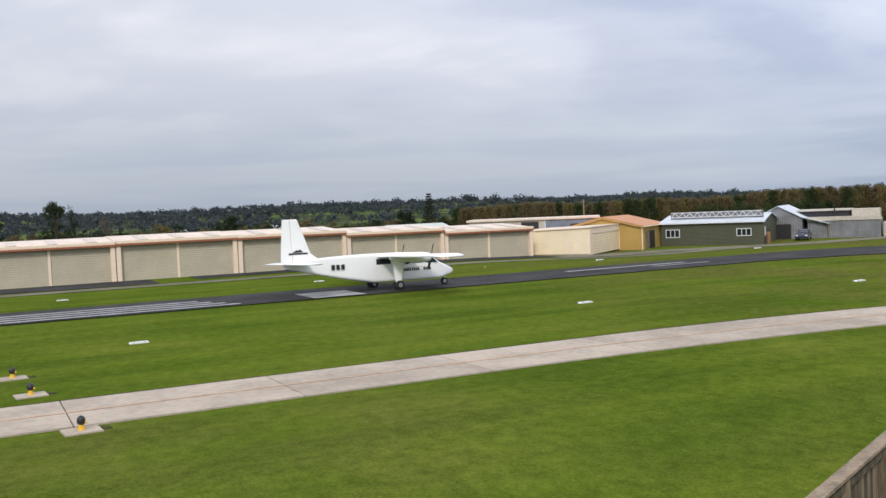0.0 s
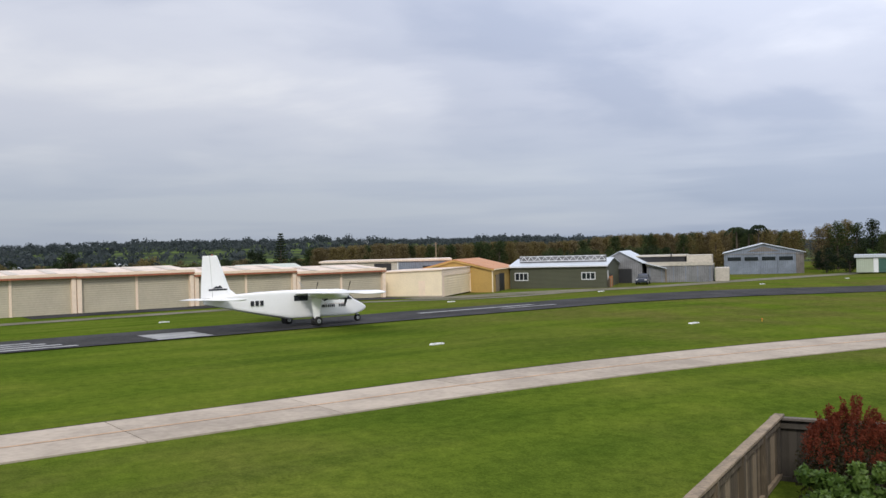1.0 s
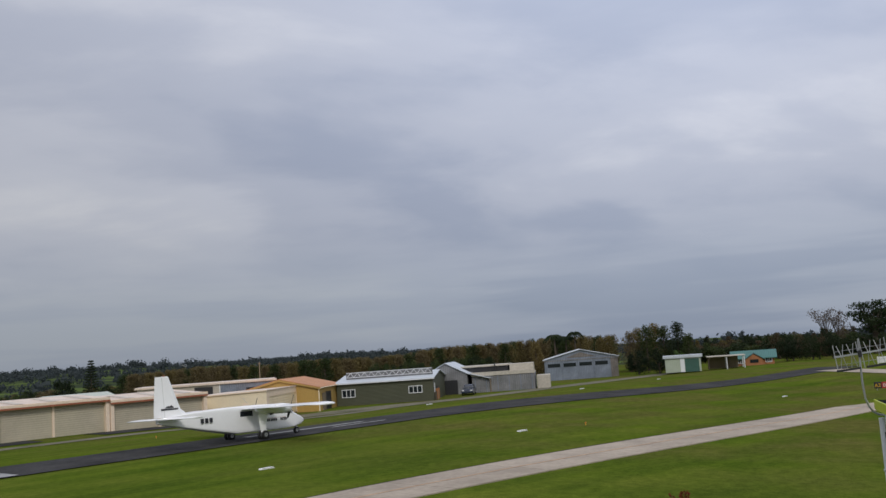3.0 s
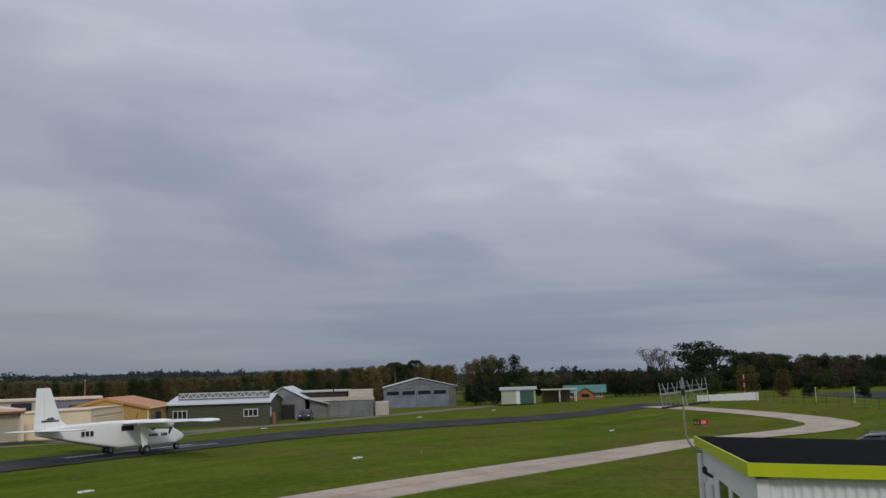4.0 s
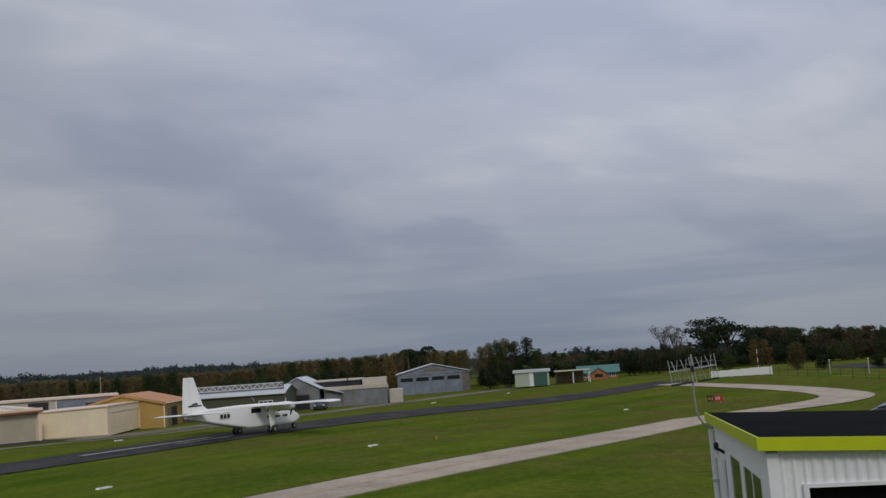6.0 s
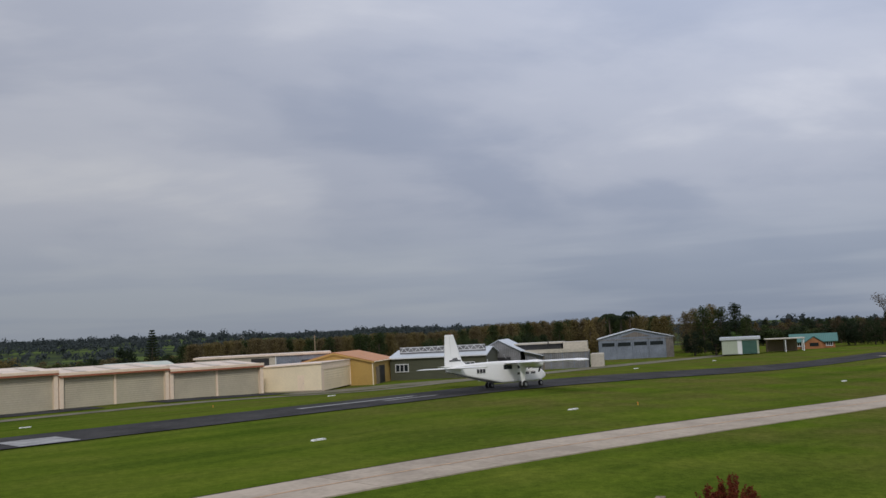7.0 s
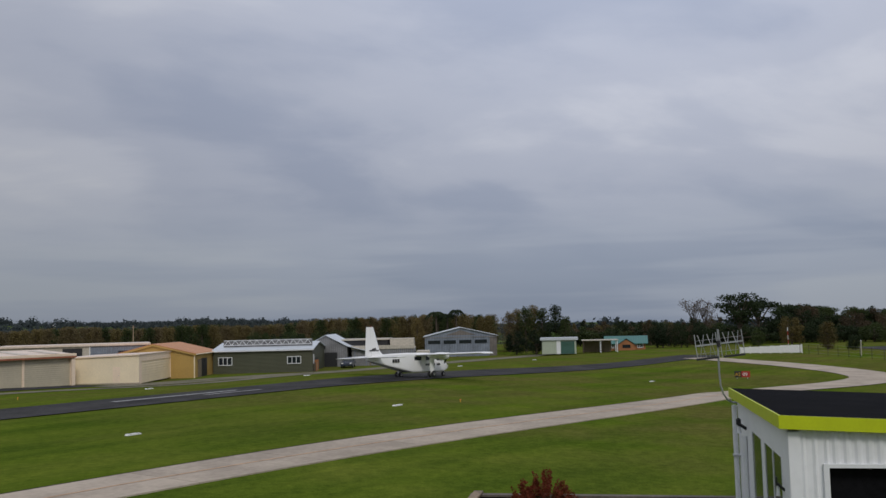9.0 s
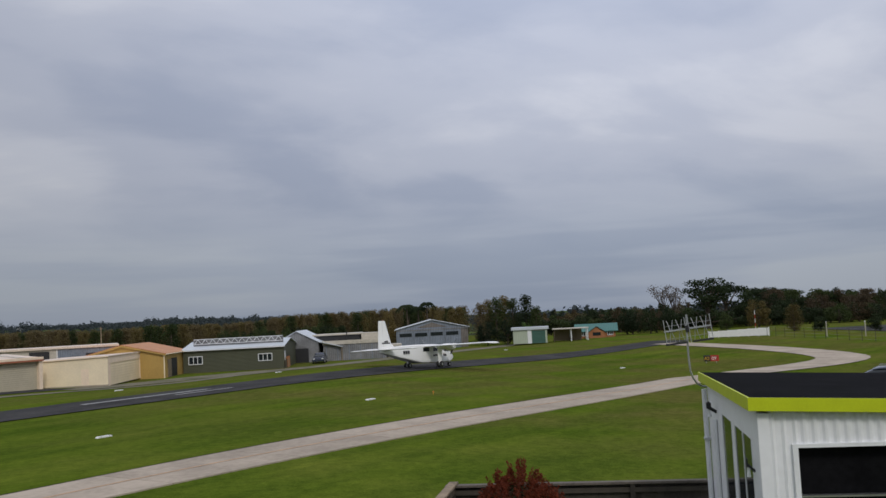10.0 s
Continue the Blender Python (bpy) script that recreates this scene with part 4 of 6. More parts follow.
def build_kiosk():
    """Local x runs along the side wall away from the camera, local -y along the front."""
    ob = empty("kiosk", 12.92, 3.77, -0.5, 25)
    tagged(ob, "white corrugated kiosk with a black flat roof and lime fascia", "kiosk")
    up, d, w, over = 0.5, 6.2, 9.0, 0.16
    # roof slab with fascia
    def slab(x0, x1, k0, k1, t0, t1):
        bm = bmesh.new()
        top = [bm.verts.new((x, -k, roof_z(x, k) + up + t1)) for x, k in ((x0, k0), (x1, k0), (x1, k1), (x0, k1))]
        low = [bm.verts.new((x, -k, roof_z(x, k) + up + t0)) for x, k in ((x0, k0), (x1, k0), (x1, k1), (x0, k1))]
        bm.faces.new(top[::-1]), bm.faces.new(low)
        for i in range(4):
            bm.faces.new((top[i], top[(i + 1) % 4], low[(i + 1) % 4], low[i]))
        bmesh.ops.recalc_face_normals(bm, faces=bm.faces)
        return bm
    part("roof", slab(0.03, d + over, 0.03, w, -0.12, -0.008), ROOF_AND_SHADE_BLACK, ob, "black membrane roof with faint laps")
    part("fascia", slab(0.0, 0.03, 0.0, w, -0.18, 0.0), LIME, ob, "bright lime front fascia")
    part("fascia", slab(0.03, d + over, 0.0, 0.03, -0.18, 0.0), LIME, ob, "bright lime side fascia")
    fx, sy = over, -over
    wall_top = 3.1 + up - 0.17
    # front wall of upright ribbed sheet, with a wide opening
    o0, o1, otop = 0.42, 4.6, 2.93
    def front(k0, k1, z0, z1):
        bm = bmesh.new()
        n = max(2, int((k1 - k0) / 0.035))
        pts = []
        for i in range(n + 1):
            k = k0 + (k1 - k0) * i / n
            phase = (k / 0.14) % 1.0
            ridge = 0.022 if phase < 0.3 else 0.0
            pts.append((fx - ridge, -over - k))
        a = [bm.verts.new((x, y, z0)) for x, y in pts]
        b = [bm.verts.new((x, y, min(z1, roof_z(0.2, -y) + up - 0.1))) for x, y in pts]
        c = [bm.verts.new((fx + 0.1, y, z0)) for x, y in pts]
        e = [bm.verts.new((fx + 0.1, y, min(z1, roof_z(0.2, -y) + up - 0.1))) for x, y in pts]
        for i in range(n):
            bm.faces.new((a[i], a[i + 1], b[i + 1], b[i]))
            bm.faces.new((c[i], e[i], e[i + 1], c[i + 1]))
            bm.faces.new((b[i], b[i + 1], e[i + 1], e[i]))
            bm.faces.new((a[i], c[i], c[i + 1], a[i + 1]))
        bmesh.ops.recalc_face_normals(bm, faces=bm.faces)
        return bm
    part("front_wall", front(0.12, o0, 0, wall_top), KIOSK_WHITE, ob, "white upright ribbed sheet")
    part("front_wall", front(o0, o1, otop + 0.05, wall_top), KIOSK_WHITE, ob, "white upright ribbed sheet")
    part("front_wall", front(o1, w - 0.4, 0, wall_top), KIOSK_WHITE, ob, "white upright ribbed sheet")
    part("corner_trim", box(fx - 0.035, fx + 0.09, sy - 0.12, sy + 0.035, 0, wall_top - 0.02, 0.006), KIOSK_WHITE, ob, "white corner flashing")
    fr = part("opening_frame", box(fx - 0.05, fx + 0.12, -over - o0 - 0.05, -over - o0 + 0.02, 0, otop), WHITE_FRAME, ob, "pale opening frame")
    part("head", box(fx - 0.05, fx + 0.12, -over - o1, -over - o0 + 0.02, otop, otop + 0.05), WHITE_FRAME, fr)
    part("jamb", box(fx - 0.05, fx + 0.12, -over - o1 - 0.02, -over - o1 + 0.09, 0, otop), WHITE_FRAME, fr)
    # no real shutter: two black sheets stand for the dark interior
    part("shutter", box(fx + 0.14, fx + 0.18, -over - o1 + 0.09, -over - o0 - 0.05, 1.55, otop), ROOF_AND_SHADE_BLACK, ob, "black sheet standing for the shade inside the opening")
    part("counter_rail", box(fx - 0.01, fx + 0.10, -over - o1 + 0.09, -over - o0 - 0.05, 2.26, 2.285), STEEL, ob, "bright metal rail")
    part("lower_panel", box(fx + 0.14, fx + 0.18, -over - o1 + 0.09, -over - o0 - 0.05, 0.0, 1.55), ROOF_AND_SHADE_BLACK, ob, "black sheet standing for the shade low in the opening")
    # side wall with windows
    openings = ((1.0, 2.75), (3.05, 4.3))
    for a, b in ((0.27, 1.0), (2.75, 3.05), (4.3, d)):
        part("side_wall", box(a, b + (0.16 if b == d else 0), sy - 0.1, sy, 0, wall_top - 0.02 * b), KIOSK_WHITE, ob, "pale grey-white side wall")
    for a, b in openings:
        part("side_wall", box(a, b, sy - 0.1, sy, 2.93, wall_top - 0.02 * b), KIOSK_WHITE, ob)
        part("side_wall", box(a, b, sy - 0.1, sy, 0, 0.6), KIOSK_WHITE, ob)
        win = part("window", box(a, b, sy - 0.03, sy - 0.008, 0.6, 2.93), GLASS_DARK, ob, "dark side window reflecting the field")
        for x in (a + 0.03, (a + b) / 2, b - 0.03)[:: 1 if a < 1.5 else 2]:
            part("mullion", box(x - 0.025, x + 0.025, sy - 0.03, sy + 0.003, 0.6, 2.93), WHITE_FRAME, win)
        part("transom", box(a + 0.06, b - 0.06, sy - 0.028, sy + 0.001, 1.35, 1.41), WHITE_FRAME, win)
    part("back_wall", box(d - 0.1, d, -w + 0.4, sy - 0.1, 0, wall_top - 0.45), KIOSK_WHITE, ob)
    part("end_wall", box(0.3, d - 0.1, -w + 0.4, -w + 0.5, 0, wall_top - 0.45), KIOSK_WHITE, ob)
    # downpipes and lamps on the side wall
    pipe = part("downpipe", tube((d + 0.08, sy + 0.07, 0), (d + 0.08, sy + 0.07, 3.2), 0.05), WHITE_FRAME, ob, "white downpipe")
    part("bracket", box(d, d + 0.16, sy, sy + 0.13, 2.2, 2.24), GALV, pipe)
    pipe = part("downpipe", tube((5.0, sy + 0.05, 0), (5.0, sy + 0.05, 2.75), 0.05), WHITE_FRAME, ob, "white downpipe")
    for x, z, s in ((5.0, 3.0, 0.6), (0.85, 2.62, 0.4)):
        lamp = part("flood_light", box(x - 0.1 * s, x + 0.12 * s, sy + 0.10, sy + 0.3 * s, z - 0.06, z + 0.08, 0.02), DARK, ob, "black bracket flood light")
        part("arm", tube((x, sy + 0.0, z - 0.12), (x, sy + 0.25 * s, z - 0.02), 0.05 * s), DARK, lamp)
        part("bulb", tube((x + 0.03, sy + 0.22 * s, z - 0.2), (x + 0.03, sy + 0.22 * s, z - 0.05), 0.07 * s, 0.05 * s), WHITE_FRAME, lamp)
    return ob


def build_antenna():
    ob = empty("tv_antenna", 18.66, 6.50, 2.55, 25)
    tagged(ob, "grey metal panel antenna on a bent mast at the kiosk", "antenna")
    bm = bmesh.new()
    line = [(0.0, -0.25, 0.19), (-0.01, -0.12, 0.2), (-0.03, -0.02, 0.26), (-0.05, 0.05, 0.37), (-0.07, 0.10, 0.52), (-0.09, 0.12, 0.8), (-0.10, 0.12, 1.15), (-0.10, 0.11, 1.66)]
    for p, q in zip(line, line[1:]):
        add_tube(bm, p, q, 0.019, 0.019, 8)
    part("mast", bm, GALV, ob, "bent galvanised mast")
    boom = part("boom", box(-0.015, 0.015, -0.5, 0.52, 0.025, 0.055), GALV, ob)
    boom.matrix_basis = pose(-0.14, 0.09, 1.34, -6, 0, -5.5) @ Matrix.Diagonal((1, 0.92, 1, 1))
    for x in (-0.49, -0.02, 0.05, 0.5):
        part("upright", add_tube(bmesh.new(), (0, x, -0.24), (0, x, 0.27), 0.009, 0.009, 5), GALV, boom)
    for x in (-0.36, -0.16, 0.17, 0.37):
        bm = bmesh.new()
        for q in (1, -1):
            add_tube(bm, (0.05, x + q * 0.012, 0.03), (0.05, x + q * 0.065, 0.25), 0.009, 0.007, 5)
            add_tube(bm, (0.05, x + q * 0.012, 0.03), (0.05, x + q * 0.06, -0.2), 0.007, 0.006, 5)
        part("dipole", bm, GALV, boom, "v-shaped metal dipole")
    for x0, x1 in ((-0.5, -0.05), (0.06, 0.53)):
        part("reflector_rail", box(-0.015, 0.015, x0, x1, -0.25, -0.21), DARK, boom, "dark lower rail")
    for z in (-0.12, 0.14):
        part("rail", box(-0.003, 0.003, -0.5, 0.5, z - 0.003, z + 0.003), GALV, boom)
    part("clamp", box(-0.04, 0.06, -0.02, 0.06, -0.03, 0.10, 0.01), DARK, boom, "dark mast clamp")


def build_fence(x, y, turn, length, first, timber, base=-0.62):
    """Paling fence seen from its inner side: palings, posts, a low rail and a sloped cap."""
    ob = empty("paling_fence", x, y, base, turn)
    tagged(ob, "weathered timber paling fence with a flat cap rail", "fence", "garden fence")
    top = 1.5
    pitch = 0.151 if timber is TIMBER_DARK_SHADED else 0.155
    n = int(length / pitch)
    bm = box(0, 0.15, 0.0, 0.022, 0.05, top - 0.04)
    mesh = bpy.data.meshes.new("paling")
    bm.to_mesh(mesh)
    bm.free()
    mesh.materials.append(timber)
    for k in range(n):
        p = new("paling", mesh)
        p.parent = ob
        p.matrix_basis = pose(pitch * k, 0.004 * math.sin(k * 2.3), 0.01 * math.sin(k * 1.7))
    xx = first
    while xx < length:
        part("post", box(xx, xx + 0.1, -0.11, -0.005, 0, top - 0.03), timber, ob)
        xx += 1.9
    part("low_rail", box(0, length, -0.075, -0.005, 0.22, 0.31), timber, ob)
    part("top_rail", box(0, length, -0.075, -0.005, top - 0.2, top - 0.10), timber, ob)
    part("cap_rail", box(-0.05, length + 0.05, -0.13, 0.07, top - 0.03, top + 0.02, 0.006), TIMBER_CAP if timber is TIMBER else TIMBER_RAIL, ob, "flat cap rail")


def leaves(bm, centre, radius, count, size, rng, squash=(1, 1, 1), shell=0.35):
    """Small leaf cards scattered through an ellipsoid, more of them near its skin."""
    for _ in range(count):
        d = Vector((rng.gauss(0, 1), rng.gauss(0, 1), rng.gauss(0, 1))).normalized()
        r = radius * (shell + (1 - shell) * rng.random() ** 0.5) if rng.random() < 0.85 else radius * rng.random()
        c = Vector(centre) + Vector((d.x * squash[0], d.y * squash[1], d.z * squash[2])) * r
        n = (d + 0.9 * Vector((rng.gauss(0, 1), rng.gauss(0, 1), rng.gauss(0, 1)))).normalized()
        a = n.cross((rng.gauss(0, 1), rng.gauss(0, 1), rng.gauss(0, 1))).normalized()
        b = n.cross(a)
        s = size * (0.55 + 0.9 * rng.random())
        q = [c + a * s, c + b * s * 0.55, c - a * s, c - b * s * 0.55]
        bm.faces.new([bm.verts.new(p) for p in q])


def build_garden():
    rng = random.Random(5)
    ob = empty("red_shrub", 16.1, 9.28, -0.75)
    tagged(ob, "dense shrub with red young leaves over dark green", "shrub")
    bm = bmesh.new()
    for k in range(7):
        a = 2 * math.pi * k / 7
        add_tube(bm, (0.08 * math.cos(a), 0.08 * math.sin(a), 0), (0.6 * math.cos(a), 0.6 * math.sin(a), 1.2), 0.025, 0.01, 5)
    part("stems", bm, BARK, ob)
    bm = bmesh.new()
    leaves(bm, (0, 0, 0.88), 1.04, 7000, 0.034, rng, (1, 1, 0.95))
    part("inner_leaves", bm, LEAF_SHRUB, ob, "dark green and russet lower leaves")
    bm = bmesh.new()
    for k in range(210):
        a, r = rng.random() * 6.283, 0.9 * math.sqrt(rng.random())
        h = 2.28 - 1.0 * r ** 1.35 + rng.gauss(0, 0.07)
        lean = rng.uniform(0.02, 0.15)
        long = rng.uniform(0.14, 0.34)
        for j in range(6):
            q = r - lean * 0.4 * j / 6 + rng.gauss(0, 0.02)
            leaves(bm, (q * math.cos(a) + rng.gauss(0, 0.02), q * math.sin(a), h - long * j / 6), 0.035 + 0.012 * j, 13, 0.020, rng, (1, 1, 1.4), 0.1)
    part("young_leaves", bm, LEAF_RED, ob, "red young leaves")
    for x, y, h, r in ((14.3, 8.75, 1.2, 0.55), (14.75, 8.3, 1.35, 0.42), (13.9, 8.2, 1.0, 0.55)):
        ob = empty("green_shrub", x, y, -0.6)
        tagged(ob, "glossy bright green shrub", "shrub", "garden shrubs")
        bm = bmesh.new()
        for k in range(5):
            a = 2 * math.pi * k / 5
            add_tube(bm, (0, 0, 0), (0.4 * r * math.cos(a), 0.4 * r * math.sin(a), h * 0.7), 0.02, 0.008, 5)
        part("stems", bm, BARK, ob)
        bm = bmesh.new()
        for k in range(12):
            a, q = rng.random() * 6.283, r * 0.7 * math.sqrt(rng.random())
            leaves(bm, (q * math.cos(a), q * math.sin(a), h * (0.55 + 0.4 * rng.random())), 0.3 * r, 120, 0.056, rng)
        part("foliage", bm, LEAF_BUSH, ob)


build_kiosk()
build_antenna()
build_fence(6.36, 6.63, 24.4, 11.68, 0.3, TIMBER, -0.67)
build_fence(16.93, 11.52, -65, 5.7, 0.05, TIMBER_DARK_SHADED, -0.72)
build_garden()


# ---- airfield furniture ----
def build_marker(x, y):
    ob = empty("runway_marker", x, y, land(x, y), 3)
    tagged(ob, "low white runway edge marker lying on the grass", "marker", "runway edge markers")
    part("board", prism([(-0.36, 0.0), (0.36, 0.0), (0.32, 0.06), (-0.32, 0.06)], -0.11, 0.11), MARKER_WHITE, ob)
    for s in (-0.2, 0.2):
        part("strap", box(s - 0.025, s + 0.025, -0.115, 0.115, 0.045, 0.066), PLANE_GREY, ob)


for mx, my in ((5.7, 35.8), (24.9, 34.5), (41.5, 33.4), (77.4, 33.8), (5.5, 64.0), (22.2, 62.5), (47.0, 63.2), (64.0, 62.4), (86.0, 60.3), (115, 67.8)):
    build_marker(mx, my)


def build_edge_light(x, y):
    z = land(x, y)
    ob = empty("taxiway_light", x, y, z, 5)
    tagged(ob, "black and yellow taxiway light on a concrete pad", "light", "taxiway lights")
    part("pad", box(-0.40, 0.40, -0.34, 0.34, -0.05, 0.035, 0.012), CONCRETE, ob, "square concrete pad")
    part("stem", tube((0, 0, 0.035), (0, 0, 0.16), 0.085, 0.05, 12), LINE_BRIGHT, ob, "yellow base")
    bm = loft([[(r * math.cos(6.2832 * i / 14), r * math.sin(6.2832 * i / 14), z) for i in range(14)] for r, z in ((0.05, 0.15), (0.085, 0.18), (0.095, 0.23), (0.085, 0.29), (0.055, 0.33), (0.015, 0.35))])
    part("shade", bm, DARK, ob, "black dome", smooth=True)
    part("lens", tube((0.075, -0.04, 0.2), (0.105, -0.055, 0.2), 0.03), LINE_BRIGHT, ob)
    part("earth_patch", box(0.42, 0.62, -0.16, 0.12, -0.03, 0.02, 0.01), SOIL, ob, "worn earth at the pad")


LINE_BRIGHT = material("yellow_paint", (0.75, 0.42, 0.02), 0.5)
for lx, ly in ((2.2, 21.5), (1.5, 26.9), (1.2, 30.3), (0.35, 33.2)):
    build_edge_light(lx, ly)


def text_mesh(name, words, size, mat, parent, m):
    cu = bpy.data.curves.new(name, "FONT")
    cu.body, cu.size, cu.extrude = words, size, 0.004
    tmp = new(name, cu)
    me = bpy.data.meshes.new_from_object(tmp.evaluated_get(bpy.context.evaluated_depsgraph_get()))
    bpy.data.objects.remove(tmp)
    me.materials.append(mat)
    ob = new(name, me)
    ob.parent, ob.matrix_basis = parent, m
    return ob


def build_sign():
    x, y = 84.3, 28.2
    ob = empty("taxiway_sign", x, y, land(x, y), -72)
    tagged(ob, "low black and red taxiway sign with letters", "sign")
    part("black_panel", box(-0.62, -0.02, -0.06, 0.06, 0.16, 0.70, 0.01), BLACK_PAINT, ob, "black location panel")
    part("red_panel", box(-0.02, 0.72, -0.06, 0.06, 0.16, 0.70, 0.01), SIGN_RED, ob, "red runway panel")
    for s in (-0.4, 0.5):
        part("leg", box(s - 0.03, s + 0.03, -0.03, 0.03, -0.02, 0.16), STEEL, ob)
    text_mesh("lettering", "A2", 0.42, LINE_BRIGHT, ob, pose(-0.58, -0.066, 0.28, 90))
    text_mesh("lettering", "09", 0.42, MARKER_WHITE, ob, pose(0.08, -0.066, 0.28, 90))
    other = empty("taxiway_sign", 76.4, 6.9, land(76.4, 6.9), -80)
    tagged(other, "low dark red sign seen beyond the kiosk roof", "sign")
    part("red_panel", box(-0.4, 0.4, -0.06, 0.06, 0.5, 0.95, 0.01), SIGN_DULL, other)
    part("black_panel", box(-0.62, -0.41, -0.06, 0.06, 0.5, 0.95, 0.01), BLACK_PAINT, other)
    for s in (-0.4, 0.3):
        part("leg", box(s - 0.03, s + 0.03, -0.03, 0.03, -0.02, 0.5), STEEL, other)


SIGN_DULL = material("dull_red", (0.10, 0.028, 0.02), 0.7)
SIGN_RED = material("sign_red", (0.40, 0.03, 0.02), 0.5)
build_sign()


def build_white_fence():
    ob = empty("white_fence", 137.7, 46.2, land(138, 42) - 0.02, -75)
    tagged(ob, "white board fence with posts", "fence")
    for k in range(6):
        part("board", box(k * 1.42 + 0.06, k * 1.42 + 1.36, 0, 0.05, 0.12, 0.98 + 0.05 * k), MARKER_WHITE, ob)
    for k in range(7):
        part("post", box(k * 1.42 - 0.06, k * 1.42 + 0.06, -0.02, 0.1, 0, 1.02 + 0.05 * k), MARKER_WHITE, ob)
    far = empty("wire_fence", 139, 38, land(139, 38) - 0.05, -142)
    tagged(far, "dark wire field fence on posts", "fence")
    for k in range(26):
        part("post", box(k * 3 - 0.025, k * 3 + 0.025, -0.025, 0.025, 0, 1.4), TIMBER_DARK_SHADED, far)
    for z in (0.3, 0.7, 1.1, 1.45):
        part("wire", box(0, 75, -0.004, 0.004, z, z + 0.008), GALV, far)


build_white_fence()


def build_field_things():
    """Poles, posts and other small things standing about the field."""
    for az, far, h in ((12.1, 136, 1.9), (10.1, 132, 1.9), (8.4, 140, 1.7)):
        x, y = far * math.cos(radians(az)), far * math.sin(radians(az))
        ob = empty("white_post", x, y, land(x, y))
        tagged(ob, "pale post standing in the field", "post", "field posts")
        part("shaft", tube((0, 0, -0.1), (0, 0, h), 0.06, 0.055), BUFF, ob)
        part("cap", tube((0, 0, h), (0, 0, h + 0.08), 0.11, 0.02), MARKER_WHITE, ob)
    x, y = 150 * math.cos(radians(15.9)), 150 * math.sin(radians(15.9))
    ob = empty("striped_pole", x, y, land(x, y))
    tagged(ob, "slim red and white striped pole by the fence", "pole")
    for k in range(6):
        part("band", tube((0, 0, 0.62 * k), (0, 0, 0.62 * k + 0.62), 0.045), MARKER_WHITE if k % 2 else SIGN_RED, ob)
    for x, y in ((46.1, 32.3), (37.4, 65.6)):
        ob = empty("orange_peg", x, y, land(x, y))
        tagged(ob, "small orange marker peg in the grass", "marker", "orange pegs")
        part("stake", tube((0, 0, -0.05), (0, 0, 0.13), 0.02), LINE_BRIGHT, ob)
        part("cap", tube((0, 0, 0.13), (0, 0, 0.19), 0.045, 0.03), ORANGE_CAP, ob)
    ob = empty("picnic_table", 65.0, 3.5, land(65.0, 3.5), 20)
    tagged(ob, "dark green timber picnic table on the grass", "table")
    part("tabletop", box(-0.9, 0.9, -0.4, 0.4, 0.7, 0.76, 0.01), TABLE_GREEN, ob)
    for s in (-1, 1):
        part("bench", box(-0.9, 0.9, s * 0.75 - 0.14, s * 0.75 + 0.14, 0.40, 0.45, 0.01), TABLE_GREEN, ob)
        part("leg", prism([(s * 0.65 - 0.05, 0), (s * 0.65 + 0.05, 0), (s * 0.65 + 0.05, 0.7), (s * 0.65 - 0.05, 0.7)], -0.7, 0.7), TABLE_GREEN, ob)


ORANGE_CAP = material("orange_cap", (0.7, 0.2, 0.03), 0.5)
TABLE_GREEN = material("table_green", (0.015, 0.032, 0.020), 0.7)
build_field_things()


